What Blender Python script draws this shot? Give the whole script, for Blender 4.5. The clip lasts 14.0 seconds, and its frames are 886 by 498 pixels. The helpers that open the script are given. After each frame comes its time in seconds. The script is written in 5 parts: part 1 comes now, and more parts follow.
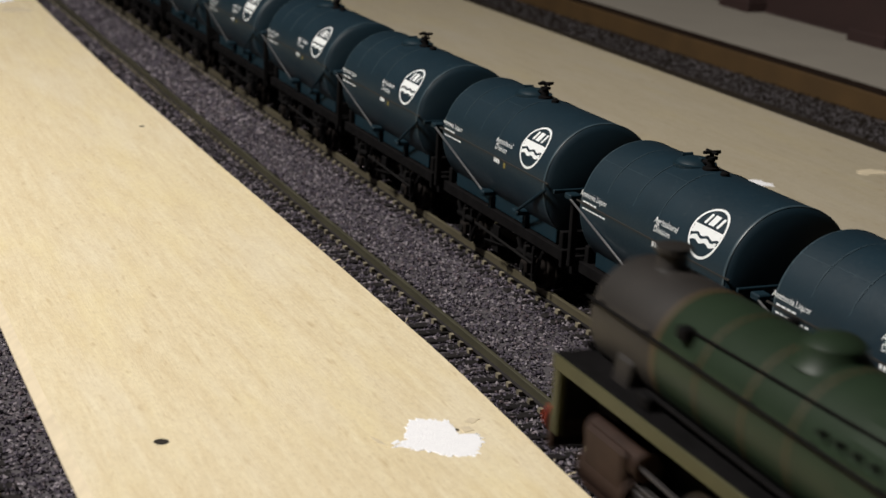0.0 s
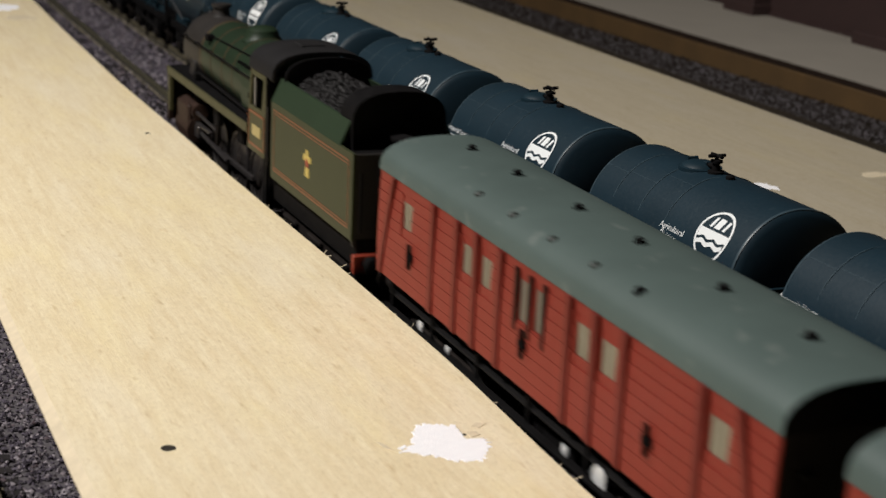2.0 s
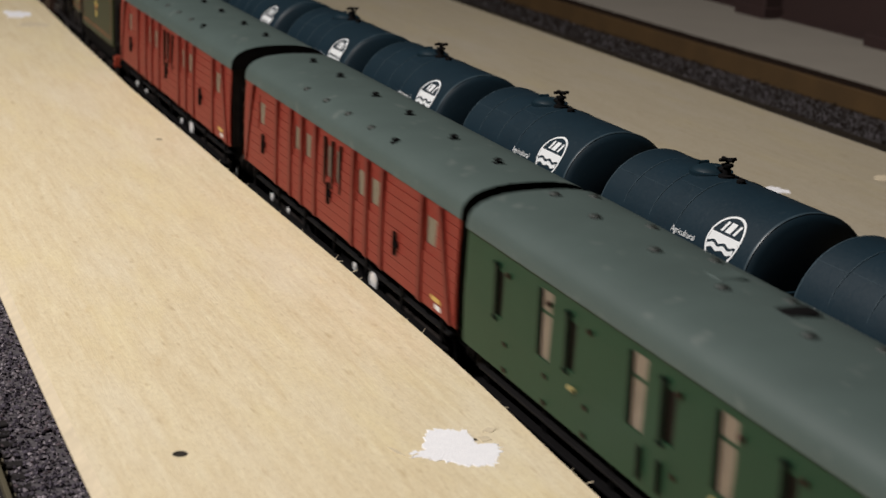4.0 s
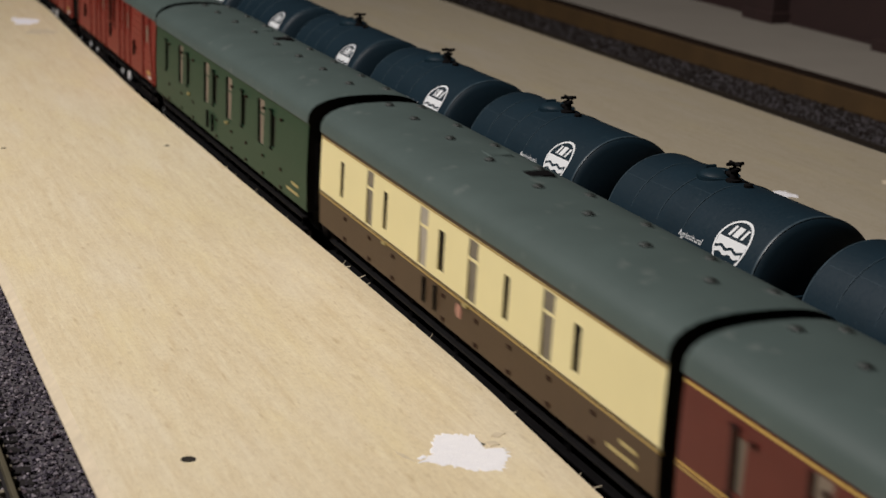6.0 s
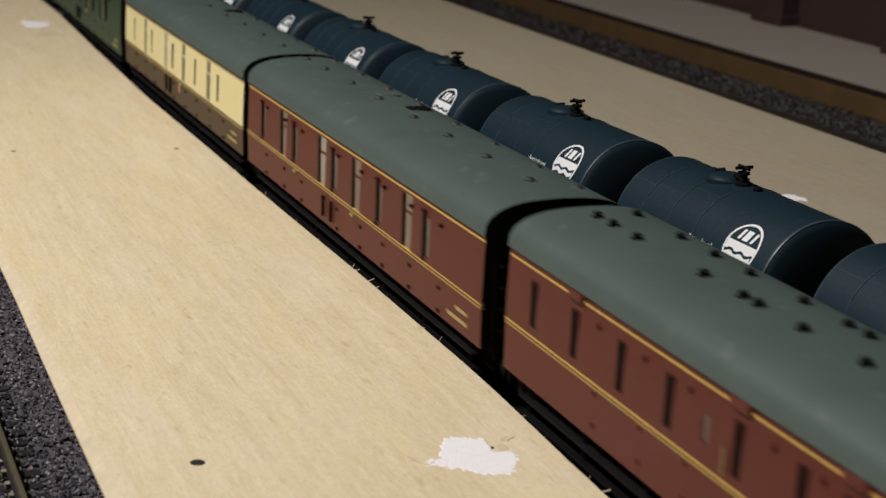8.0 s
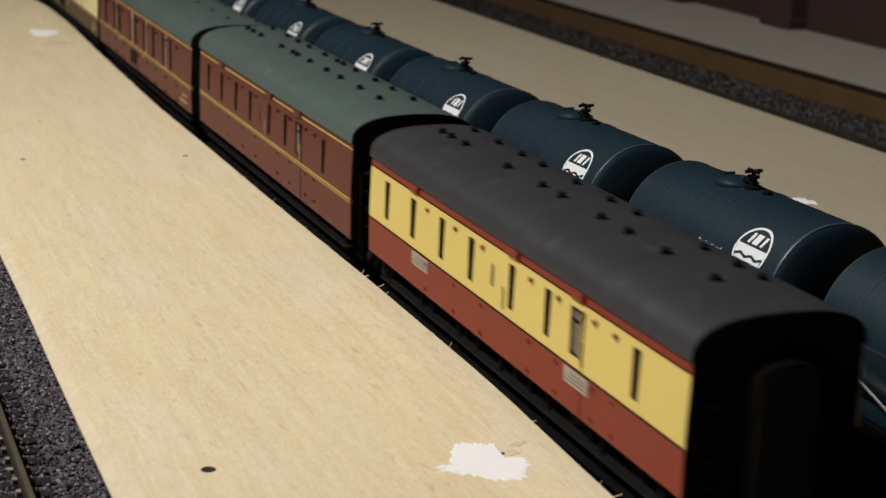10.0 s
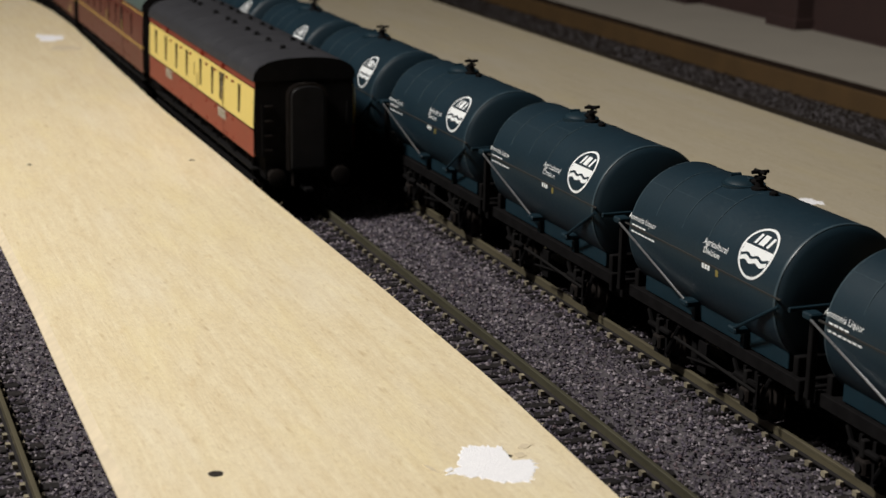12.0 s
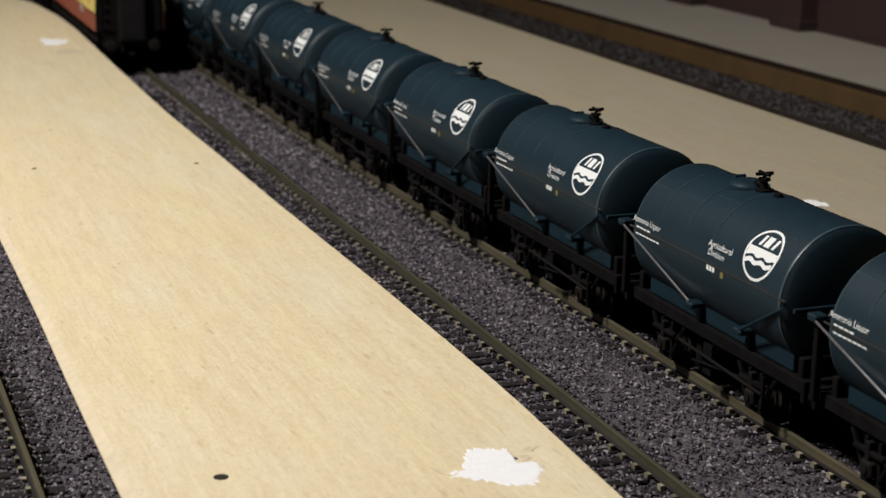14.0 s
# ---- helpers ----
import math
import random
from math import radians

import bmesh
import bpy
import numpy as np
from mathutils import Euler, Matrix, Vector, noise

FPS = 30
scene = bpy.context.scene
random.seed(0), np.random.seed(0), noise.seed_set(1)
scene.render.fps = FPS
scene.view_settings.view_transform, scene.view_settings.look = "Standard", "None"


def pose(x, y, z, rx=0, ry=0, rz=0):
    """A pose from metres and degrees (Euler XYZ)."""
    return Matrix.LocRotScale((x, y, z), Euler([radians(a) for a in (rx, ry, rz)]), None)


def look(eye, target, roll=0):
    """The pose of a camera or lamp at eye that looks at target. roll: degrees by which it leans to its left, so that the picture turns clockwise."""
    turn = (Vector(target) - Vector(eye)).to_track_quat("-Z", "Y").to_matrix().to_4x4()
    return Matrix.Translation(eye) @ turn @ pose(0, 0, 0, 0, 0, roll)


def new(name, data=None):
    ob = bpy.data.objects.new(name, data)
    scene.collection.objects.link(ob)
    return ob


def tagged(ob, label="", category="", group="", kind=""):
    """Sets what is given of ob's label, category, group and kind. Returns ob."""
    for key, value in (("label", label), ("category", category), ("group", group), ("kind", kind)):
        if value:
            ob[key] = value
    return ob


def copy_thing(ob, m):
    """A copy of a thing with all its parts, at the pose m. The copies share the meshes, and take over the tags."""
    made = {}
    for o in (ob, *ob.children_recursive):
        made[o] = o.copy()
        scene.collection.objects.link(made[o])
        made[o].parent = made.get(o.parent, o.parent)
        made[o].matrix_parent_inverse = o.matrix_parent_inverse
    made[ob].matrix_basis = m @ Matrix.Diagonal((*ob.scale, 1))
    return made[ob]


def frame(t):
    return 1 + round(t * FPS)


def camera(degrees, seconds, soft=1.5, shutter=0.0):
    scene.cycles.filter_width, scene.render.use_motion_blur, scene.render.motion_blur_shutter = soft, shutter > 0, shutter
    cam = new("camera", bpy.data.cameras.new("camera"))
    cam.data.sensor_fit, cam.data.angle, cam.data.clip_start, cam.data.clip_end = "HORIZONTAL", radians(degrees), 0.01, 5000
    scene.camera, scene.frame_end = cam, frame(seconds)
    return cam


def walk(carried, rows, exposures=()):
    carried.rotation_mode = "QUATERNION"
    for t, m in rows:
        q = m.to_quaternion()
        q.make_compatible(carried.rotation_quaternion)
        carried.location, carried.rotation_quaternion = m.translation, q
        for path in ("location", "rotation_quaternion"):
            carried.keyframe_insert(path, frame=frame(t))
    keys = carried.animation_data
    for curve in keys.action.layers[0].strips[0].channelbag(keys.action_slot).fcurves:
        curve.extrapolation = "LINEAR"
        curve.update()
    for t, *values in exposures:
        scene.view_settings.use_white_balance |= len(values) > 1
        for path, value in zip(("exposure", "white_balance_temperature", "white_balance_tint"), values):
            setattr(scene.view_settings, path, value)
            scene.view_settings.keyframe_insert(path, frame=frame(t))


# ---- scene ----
cam = camera(29.31, 14.0, soft=1.5, shutter=0.5)
cam.data.dof.use_dof, cam.data.dof.focus_distance, cam.data.dof.aperture_fstop = True, 0.42, 36.0
walk(cam, [
    (0.0, look((-0.00045, 0.00103, 0.14557), (0.37625, 0.88614, -0.12770), 2.970)),
    (0.5, look((-0.00039, 0.00085, 0.14574), (0.37587, 0.88623, -0.12724), 2.770)),
    (1.0, look((-0.00012, 0.00067, 0.14584), (0.37515, 0.88674, -0.12628), 2.661)),
    (1.5, look((-0.00044, 0.00070, 0.14568), (0.37434, 0.88730, -0.12540), 2.594)),
    (2.0, look((-0.00053, 0.00074, 0.14560), (0.37314, 0.88800, -0.12483), 2.580)),
    (2.5, look((-0.00066, 0.00011, 0.14604), (0.37099, 0.88811, -0.12477), 2.510)),
    (3.0, look((-0.00018, 0.00024, 0.14584), (0.36915, 0.88949, -0.12404), 2.447)),
    (5.5, look((-0.00027, 0.00028, 0.14597), (0.36377, 0.89287, -0.12005), 2.011)),
    (6.0, look((-0.00022, -0.00002, 0.14572), (0.36244, 0.89343, -0.11930), 2.018)),
    (6.5, look((-0.00022, 0.00013, 0.14585), (0.36159, 0.89392, -0.11918), 2.045)),
    (7.0, look((-0.00035, 0.00004, 0.14592), (0.36040, 0.89423, -0.11922), 2.062)),
    (7.5, look((-0.00009, 0.00033, 0.14565), (0.35912, 0.89539, -0.11858), 2.008)),
    (8.0, look((-0.00039, -0.00006, 0.14595), (0.35771, 0.89561, -0.11778), 1.974)),
    (10.5, look((-0.00013, 0.00021, 0.14577), (0.35162, 0.89947, -0.11425), 1.383)),
    (11.0, look((0.00000, 0.00000, 0.14600), (0.35070, 0.89975, -0.11374), 1.246)),
    (11.5, look((0.00008, 0.00033, 0.14579), (0.34989, 0.90056, -0.11346), 1.183)),
    (12.0, look((0.00012, 0.00032, 0.14582), (0.34900, 0.90090, -0.11349), 1.124)),
    (12.5, look((0.00013, 0.00027, 0.14603), (0.34861, 0.90083, -0.11391), 1.024)),
    (13.0, look((0.00026, 0.00008, 0.14589), (0.34836, 0.90103, -0.11317), 0.968)),
    (13.5, look((0.00038, -0.00000, 0.14599), (0.34720, 0.90150, -0.11287), 0.858)),
    (14.0, look((0.00005, 0.00028, 0.14586), (0.34664, 0.90215, -0.11203), 0.918)),
], [(0.0, 0.10, 6480, 10), (1.5, 0.10, 6450, 10.5), (3.0, 0.0, 6450, 11.5), (5.5, -0.22, 6450, 14.5), (6.5, -0.29, 6450, 14.5), (7.5, -0.26, 6470, 14), (8.2, -0.17, 6500, 12), (10.5, -0.14, 6500, 10), (11.5, -0.04, 6500, 10), (12.5, 0.05, 6500, 10), (14.0, 0.07, 6500, 10)])

# ---- light: one lamp beside the layout, a dim room round it ----
world = bpy.data.worlds.new("room_air")
scene.world = world
world.use_nodes = True
world.node_tree.nodes["Background"].inputs[0].default_value = (1.0, 0.93, 0.85, 1)
world.node_tree.nodes["Background"].inputs[1].default_value = 0.020
lamp_data = bpy.data.lights.new("side_lamp", "AREA")
lamp_data.shape, lamp_data.size, lamp_data.size_y = "RECTANGLE", 0.12, 0.12
lamp_data.energy, lamp_data.color = 12.3, (1.0, 0.965, 0.91)
lamp = new("side_lamp", lamp_data)
lamp.matrix_world = look((-0.45, 0.46, 0.86), (0.15, 0.44, 0.0))
scene.view_settings.exposure = 0.0

MM = 0.001


# ---- materials ----
def material(name, color, rough=0.6, metal=0.0, vary=0.12, scale=400.0, bump=0.0, bump_scale=2500.0, spec=0.5, per_object=0.0, specks=None):
    m = bpy.data.materials.new(name)
    m.use_nodes = True
    nt = m.node_tree
    n, l = nt.nodes, nt.links
    b = n["Principled BSDF"]
    b.inputs["Roughness"].default_value = rough
    b.inputs["Metallic"].default_value = metal
    b.inputs["Specular IOR Level"].default_value = spec
    co = n.new("ShaderNodeTexCoord")
    big = n.new("ShaderNodeTexNoise")
    big.inputs["Scale"].default_value, big.inputs["Detail"].default_value = scale, 5.0
    l.new(co.outputs["Object"], big.inputs["Vector"])
    mix = n.new("ShaderNodeMix")
    mix.data_type = "RGBA"
    mix.inputs[6].default_value = (*[c * (1 - vary) for c in color], 1)
    mix.inputs[7].default_value = (*[min(1, c * (1 + vary)) for c in color], 1)
    l.new(big.outputs["Fac"], mix.inputs[0])
    out = mix.outputs[2]
    if specks:
        # dust and chips: size as noise scale, lower and upper threshold, colour, amount
        size, lo, hi, tone, amount = specks
        dots = n.new("ShaderNodeTexNoise")
        dots.inputs["Scale"].default_value, dots.inputs["Detail"].default_value = size, 2.0
        l.new(co.outputs["Object"], dots.inputs["Vector"])
        cut = n.new("ShaderNodeMapRange")
        cut.inputs[1].default_value, cut.inputs[2].default_value, cut.inputs[4].default_value = lo, hi, amount
        l.new(dots.outputs["Fac"], cut.inputs[0])
        dust = n.new("ShaderNodeMix")
        dust.data_type = "RGBA"
        dust.inputs[7].default_value = (*tone, 1)
        l.new(cut.outputs[0], dust.inputs[0])
        l.new(out, dust.inputs[6])
        out = dust.outputs[2]
    if per_object:
        info = n.new("ShaderNodeObjectInfo")
        hsv = n.new("ShaderNodeHueSaturation")
        rng = n.new("ShaderNodeMapRange")
        rng.inputs[3].default_value, rng.inputs[4].default_value = 1 - per_object, 1 + per_object
        l.new(info.outputs["Random"], rng.inputs[0])
        l.new(rng.outputs[0], hsv.inputs["Value"])
        l.new(out, hsv.inputs["Color"])
        out = hsv.outputs[0]
    l.new(out, b.inputs["Base Color"])
    fine = n.new("ShaderNodeTexNoise")
    fine.inputs["Scale"].default_value, fine.inputs["Detail"].default_value = bump_scale, 4.0
    l.new(co.outputs["Object"], fine.inputs["Vector"])
    rr = n.new("ShaderNodeMapRange")
    rr.inputs[3].default_value, rr.inputs[4].default_value = max(0, rough - 0.1), min(1, rough + 0.1)
    l.new(fine.outputs["Fac"], rr.inputs[0])
    l.new(rr.outputs[0], b.inputs["Roughness"])
    if bump:
        bp = n.new("ShaderNodeBump")
        bp.inputs["Strength"].default_value, bp.inputs["Distance"].default_value = bump, 0.0003
        l.new(fine.outputs["Fac"], bp.inputs["Height"])
        l.new(bp.outputs[0], b.inputs["Normal"])
    return m


def wood_material(name, light, dark, fleck, along=0.0):
    """Pale veneer: long grain streaks and short brown flecks that run with the board."""
    m = bpy.data.materials.new(name)
    m.use_nodes = True
    nt = m.node_tree
    n, l = nt.nodes, nt.links
    b = n["Principled BSDF"]
    b.inputs["Roughness"].default_value = 0.62
    b.inputs["Specular IOR Level"].default_value = 0.3
    co = n.new("ShaderNodeTexCoord")

    def stretched(sx, sy, detail, rough=0.55):
        mp = n.new("ShaderNodeMapping")
        mp.inputs["Rotation"].default_value = (0, 0, -along)
        mp.inputs["Scale"].default_value = (sx, sy, sx)
        tx = n.new("ShaderNodeTexNoise")
        tx.inputs["Scale"].default_value, tx.inputs["Detail"].default_value = 1.0, detail
        tx.inputs["Roughness"].default_value = rough
        l.new(co.outputs["Object"], mp.inputs["Vector"])
        l.new(mp.outputs[0], tx.inputs["Vector"])
        return tx.outputs["Fac"]

    def ramp(src, lo, hi):
        r = n.new("ShaderNodeMapRange")
        r.inputs[1].default_value, r.inputs[2].default_value = lo, hi
        l.new(src, r.inputs[0])
        return r.outputs[0]

    def blend(f, a, c, col):
        x = n.new("ShaderNodeMix")
        x.data_type = "RGBA"
        l.new(f, x.inputs[0])
        if a is None:
            x.inputs[6].default_value = (*c, 1)
        else:
            l.new(a, x.inputs[6])
        x.inputs[7].default_value = (*col, 1)
        return x.outputs[2]

    grain = ramp(stretched(420, 32, 8, 0.76), 0.32, 0.72)
    clouds = ramp(stretched(22, 5, 3), 0.3, 0.75)
    flecks = ramp(stretched(560, 130, 3, 0.5), 0.635, 0.76)
    c1 = blend(grain, None, light, dark)
    half = n.new("ShaderNodeMath")
    half.operation = "MULTIPLY"
    half.inputs[1].default_value = 0.35
    l.new(clouds, half.inputs[0])
    c2 = blend(half.outputs[0], c1, None, [0.5 * (p + q) * 1.06 for p, q in zip(light, dark)])
    fl = n.new("ShaderNodeMath")
    fl.operation = "MULTIPLY"
    fl.inputs[1].default_value = 0.42
    l.new(flecks, fl.inputs[0])
    c3 = blend(fl.outputs[0], c2, None, fleck)
    knots = n.new("ShaderNodeMath")
    knots.operation = "MULTIPLY"
    knots.inputs[1].default_value = 0.5
    l.new(ramp(stretched(330, 70, 2, 0.4), 0.69, 0.80), knots.inputs[0])
    c3 = blend(knots.outputs[0], c3, None, fleck)
    mottle = n.new("ShaderNodeMath")
    mottle.operation = "MULTIPLY"
    mottle.inputs[1].default_value = 0.40
    l.new(ramp(stretched(620, 300, 7, 0.85), 0.44, 0.68), mottle.inputs[0])
    c3 = blend(mottle.outputs[0], c3, None, [q * 0.84 for q in dark])
    pores = n.new("ShaderNodeMath")
    pores.operation = "MULTIPLY"
    pores.inputs[1].default_value = 0.45
    l.new(ramp(stretched(1000, 110, 4, 0.7), 0.56, 0.72), pores.inputs[0])
    c3 = blend(pores.outputs[0], c3, None, [min(1, q * 1.06) for q in light])
    for (sx, sy, lo, hi, amount, tint) in ((75, 20, 0.50, 0.74, 0.42, [light[0] * 0.97, light[1] * 0.93, light[2] * 0.72]),
                                           (48, 11, 0.52, 0.76, 0.40, [light[0] * 0.98, light[1] * 1.02, light[2] * 1.17]),
                                           (260, 95, 0.655, 0.78, 0.42, [dark[0] * 0.86, dark[1] * 0.74, dark[2] * 0.52]),
                                           (1500, 520, 0.52, 0.70, 0.34, [q * 0.80 for q in dark]),
                                           (1700, 600, 0.60, 0.74, 0.40, [min(1, q * 1.10) for q in light])):
        patch = n.new("ShaderNodeMath")
        patch.operation = "MULTIPLY"
        patch.inputs[1].default_value = amount
        l.new(ramp(stretched(sx, sy, 4, 0.6), lo, hi), patch.inputs[0])
        c3 = blend(patch.outputs[0], c3, None, tint)
    l.new(c3, b.inputs["Base Color"])
    bp = n.new("ShaderNodeBump")
    bp.inputs["Strength"].default_value, bp.inputs["Distance"].default_value = 0.25, 0.0002
    l.new(grain, bp.inputs["Height"])
    l.new(bp.outputs[0], b.inputs["Normal"])
    return m


# brown far chippings, darkened in colour for the weaker light out there
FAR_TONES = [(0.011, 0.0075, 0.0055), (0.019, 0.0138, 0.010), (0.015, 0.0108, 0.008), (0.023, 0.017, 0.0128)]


def stone_material(name, tones):
    """Loose chippings: each stone its own tone."""
    m = bpy.data.materials.new(name)
    m.use_nodes = True
    nt = m.node_tree
    n, l = nt.nodes, nt.links
    b = n["Principled BSDF"]
    b.inputs["Roughness"].default_value = 0.85
    b.inputs["Specular IOR Level"].default_value = 0.2
    geo = n.new("ShaderNodeNewGeometry")
    cr = n.new("ShaderNodeValToRGB")
    els = cr.color_ramp.elements
    els[0].color, els[1].color = (*tones[0], 1), (*tones[-1], 1)
    for i, t in enumerate(tones[1:-1]):
        e = els.new((i + 1) / (len(tones) - 1))
        e.color = (*t, 1)
    l.new(geo.outputs["Random Per Island"], cr.inputs[0])
    l.new(cr.outputs[0], b.inputs["Base Color"])
    return m


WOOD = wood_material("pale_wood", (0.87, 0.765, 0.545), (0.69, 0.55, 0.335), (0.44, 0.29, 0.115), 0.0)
# the same wood for platform 2, darkened for the weaker lamp light there
WOOD_DIM = wood_material("pale_wood_dimmed", (0.47, 0.415, 0.31), (0.375, 0.315, 0.22), (0.26, 0.17, 0.085), 0.0)
WOOD_EDGE = material("sawn_edge", (0.672, 0.568, 0.4), 0.8, vary=0.2, scale=300, bump=0.4)
# grey board tone lowered to stand in for the lamp's falloff
PALE_TOP = material("pale_board_dimmed", (0.275, 0.250, 0.212), 0.7, vary=0.10, scale=30)
BROWN_FACE = material("ochre_board", (0.070, 0.038, 0.011), 0.7, vary=0.45, scale=45)
FILLER = material("white_filler", (0.95, 0.94, 0.97), 0.85, vary=0.05, scale=500, bump=0.5)
# shadow line under platform 3's lip, painted on as a near-black edge
SHADOW_EDGE = material("board_edge_shadow", (0.016, 0.010, 0.007), 0.9, vary=0.3, scale=80, spec=0.1)
# far rails, their tone lowered for the dim far side
RAIL_FAR = material("rail_far_dimmed", (0.026, 0.020, 0.014), 0.7, vary=0.3, scale=60, spec=0.2)
STEP = material("dusty_black_step", (0.01053, 0.00975, 0.00975), 0.8, vary=0.4, scale=200, spec=0.08)
DARK_HOLE = material("dark_hole", (0.02, 0.015, 0.01), 0.9)
BALLAST_BED = material("ballast_bed", (0.075, 0.066, 0.072), 0.95, vary=0.6, scale=900, bump=1.0, bump_scale=900)
STONES = stone_material("grey_chippings", [(0.030, 0.025, 0.032), (0.080, 0.068, 0.086), (0.115, 0.099, 0.125), (0.052, 0.043, 0.056), (0.32, 0.285, 0.31), (0.092, 0.066, 0.074)])
FAR_STONES = stone_material("brown_chippings_dimmed", FAR_TONES)
SLEEPER = material("sleeper_plastic", (0.016, 0.0135, 0.0135), 0.75, vary=0.5, scale=900, bump=0.6, bump_scale=1800, spec=0.2, per_object=0.35)
CHAIR = material("rail_chair", (0.19, 0.165, 0.115), 0.7, vary=0.6, scale=900, per_object=0.45)
RAIL_DARK = material("rail_dirty_olive", (0.07052, 0.06478, 0.041), 0.55, 0.2, vary=0.35, scale=60, bump=0.1)
RAIL_TOP = material("rail_dull_brass", (0.11, 0.09504, 0.05984), 0.5, 0.25, vary=0.35, scale=60, bump=0.1)
TEAL = material("dark_teal_paint", (0.00737, 0.02125, 0.0324), 0.48, vary=0.24, scale=70, bump=0.08, bump_scale=1300, spec=0.42, specks=(420.0, 0.66, 0.80, (0.030, 0.048, 0.058), 0.5))
# lighter teal that paints the highlight on tank rims and weld beads
TEAL_GLINT = material("teal_edge_highlight", (0.034, 0.058, 0.074), 0.42, vary=0.4, scale=300, spec=0.6)
SEAM_TEAL = material("teal_seam", (0.016, 0.035, 0.048), 0.5, vary=0.3, scale=300)
SEAM = material("seam_line", (0.030, 0.028, 0.026), 0.6)
PALE_YELLOW = material("dull_yellow", (0.22, 0.18, 0.05), 0.6)
TEAL_FRAME = material("teal_cradle", (0.006375, 0.01997, 0.02975), 0.55, vary=0.3, scale=200, spec=0.25)
GANGWAY = material("rubbed_black", (0.011, 0.0105, 0.0115), 0.48, vary=0.5, scale=200, bump=0.2, bump_scale=900, spec=0.2)
BLACK = material("satin_black", (0.0081, 0.00756, 0.00783), 0.8, vary=0.5, scale=300, spec=0.03)
GRIME = material("weathered_black", (0.0161, 0.01322, 0.01208), 0.8, vary=0.6, scale=250, spec=0.06)
WHITE = material("white_print", (0.80, 0.82, 0.82), 0.5, vary=0.05)
STEEL = material("bright_steel", (0.55, 0.55, 0.56), 0.3, 0.9, vary=0.1)
# station wall red, lowered as well for the light lost with distance
WALL_RED = material("red_brick_card_dimmed", (0.024, 0.0088, 0.0075), 0.8, vary=0.3, scale=60)
ROOM = material("room_paint", (0.14, 0.125, 0.11), 0.9, vary=0.05, scale=3)
VAN_RED = material("van_red_paint", (0.2183, 0.03177, 0.02144), 0.5, vary=0.12, scale=120, bump=0.03, spec=0.16)
VAN_RED_DARK = material("van_red_strap", (0.1379, 0.01756, 0.01254), 0.5, vary=0.12, scale=120, bump=0.03, spec=0.16)
ROOF_GREY = material("roof_grey", (0.074, 0.102, 0.094), 0.55, vary=0.16, scale=70, bump=0.05, bump_scale=1200, spec=0.4, specks=(170.0, 0.64, 0.76, (0.17, 0.19, 0.175), 0.5))
ROOF_BLACK = material("roof_black", (0.034, 0.034, 0.039), 0.55, vary=0.25, scale=60, bump=0.05, bump_scale=1200, spec=0.4, specks=(150.0, 0.62, 0.78, (0.08, 0.08, 0.085), 0.5))
GREEN = material("coach_green", (0.01405, 0.04681, 0.0234), 0.45, vary=0.1, scale=120, bump=0.03, spec=0.16)
LOCO_GREEN = material("loco_green", (0.0165, 0.0285, 0.0155), 0.45, vary=0.2, scale=120, spec=0.22)
VALANCE = material("olive_green", (0.05567, 0.05342, 0.02482), 0.5, vary=0.25, scale=150, spec=0.2)
TENDER_GREEN = material("tender_olive", (0.03612, 0.04138, 0.01956), 0.5, vary=0.14, scale=100, spec=0.2)
SMOKEBOX = material("smokebox_black", (0.0162, 0.01305, 0.01125), 0.6, vary=0.4, scale=150)
BAND = material("rust_band", (0.060, 0.040, 0.018), 0.5, vary=0.3, scale=200)
CAB_ROOF = material("cab_roof_black", (0.012, 0.0112, 0.0118), 0.7, vary=0.4, scale=100, bump=0.1, spec=0.2)
CYLINDER = material("grimy_brown", (0.030, 0.0165, 0.012), 0.65, vary=0.5, scale=200, spec=0.2)
ROD_STEEL = material("dull_steel", (0.11, 0.10, 0.10), 0.4, 0.8, vary=0.3, scale=200)
CREAM = material("coach_cream", (0.7974, 0.7089, 0.381), 0.45, vary=0.05, scale=80, bump=0.03, spec=0.16)
YELLOW_CREAM = material("coach_yellow_cream", (0.7189, 0.5684, 0.1714), 0.45, vary=0.05, scale=80, bump=0.03, spec=0.16)
CHOC = material("coach_brown", (0.07942, 0.05016, 0.02842), 0.5, vary=0.12, scale=120, bump=0.03, spec=0.16)
MAROON = material("coach_maroon", (0.1103, 0.02633, 0.01965), 0.45, vary=0.14, scale=120, bump=0.03, spec=0.16)
CRIMSON = material("coach_crimson", (0.2173, 0.03427, 0.01839), 0.45, vary=0.12, scale=120, bump=0.03, spec=0.16)
YELLOW = material("lining_yellow", (0.56, 0.37, 0.09), 0.5, vary=0.15)
ORANGE = material("lining_orange", (0.19, 0.065, 0.026), 0.5, vary=0.1)
RIM = material("bright_wheel_rim", (0.78, 0.78, 0.78), 0.35, 0.15, vary=0.15)
BLIND = material("white_window_blind", (0.3594, 0.3281, 0.2734), 0.4, vary=0.15, scale=300)
BLIND_BAR = material("window_bar_grey", (0.20, 0.17, 0.13), 0.5, vary=0.15)
PANE_PALE = material("pale_curtained_window", (0.2109, 0.168, 0.1289), 0.35, vary=0.3, scale=200, spec=0.3)
DULL_GOLD = material("lining_dull_gold", (0.36, 0.24, 0.07), 0.5, vary=0.15)
# near-black green for the shade in the green coach's window recesses
RECESS_GREEN = material("dark_green_recess_shade", (0.0022, 0.0065, 0.0036), 0.6, spec=0.08)
PANE_DARK = material("dark_window", (0.011, 0.008, 0.0065), 0.5, vary=0.3, scale=300, spec=0.06)
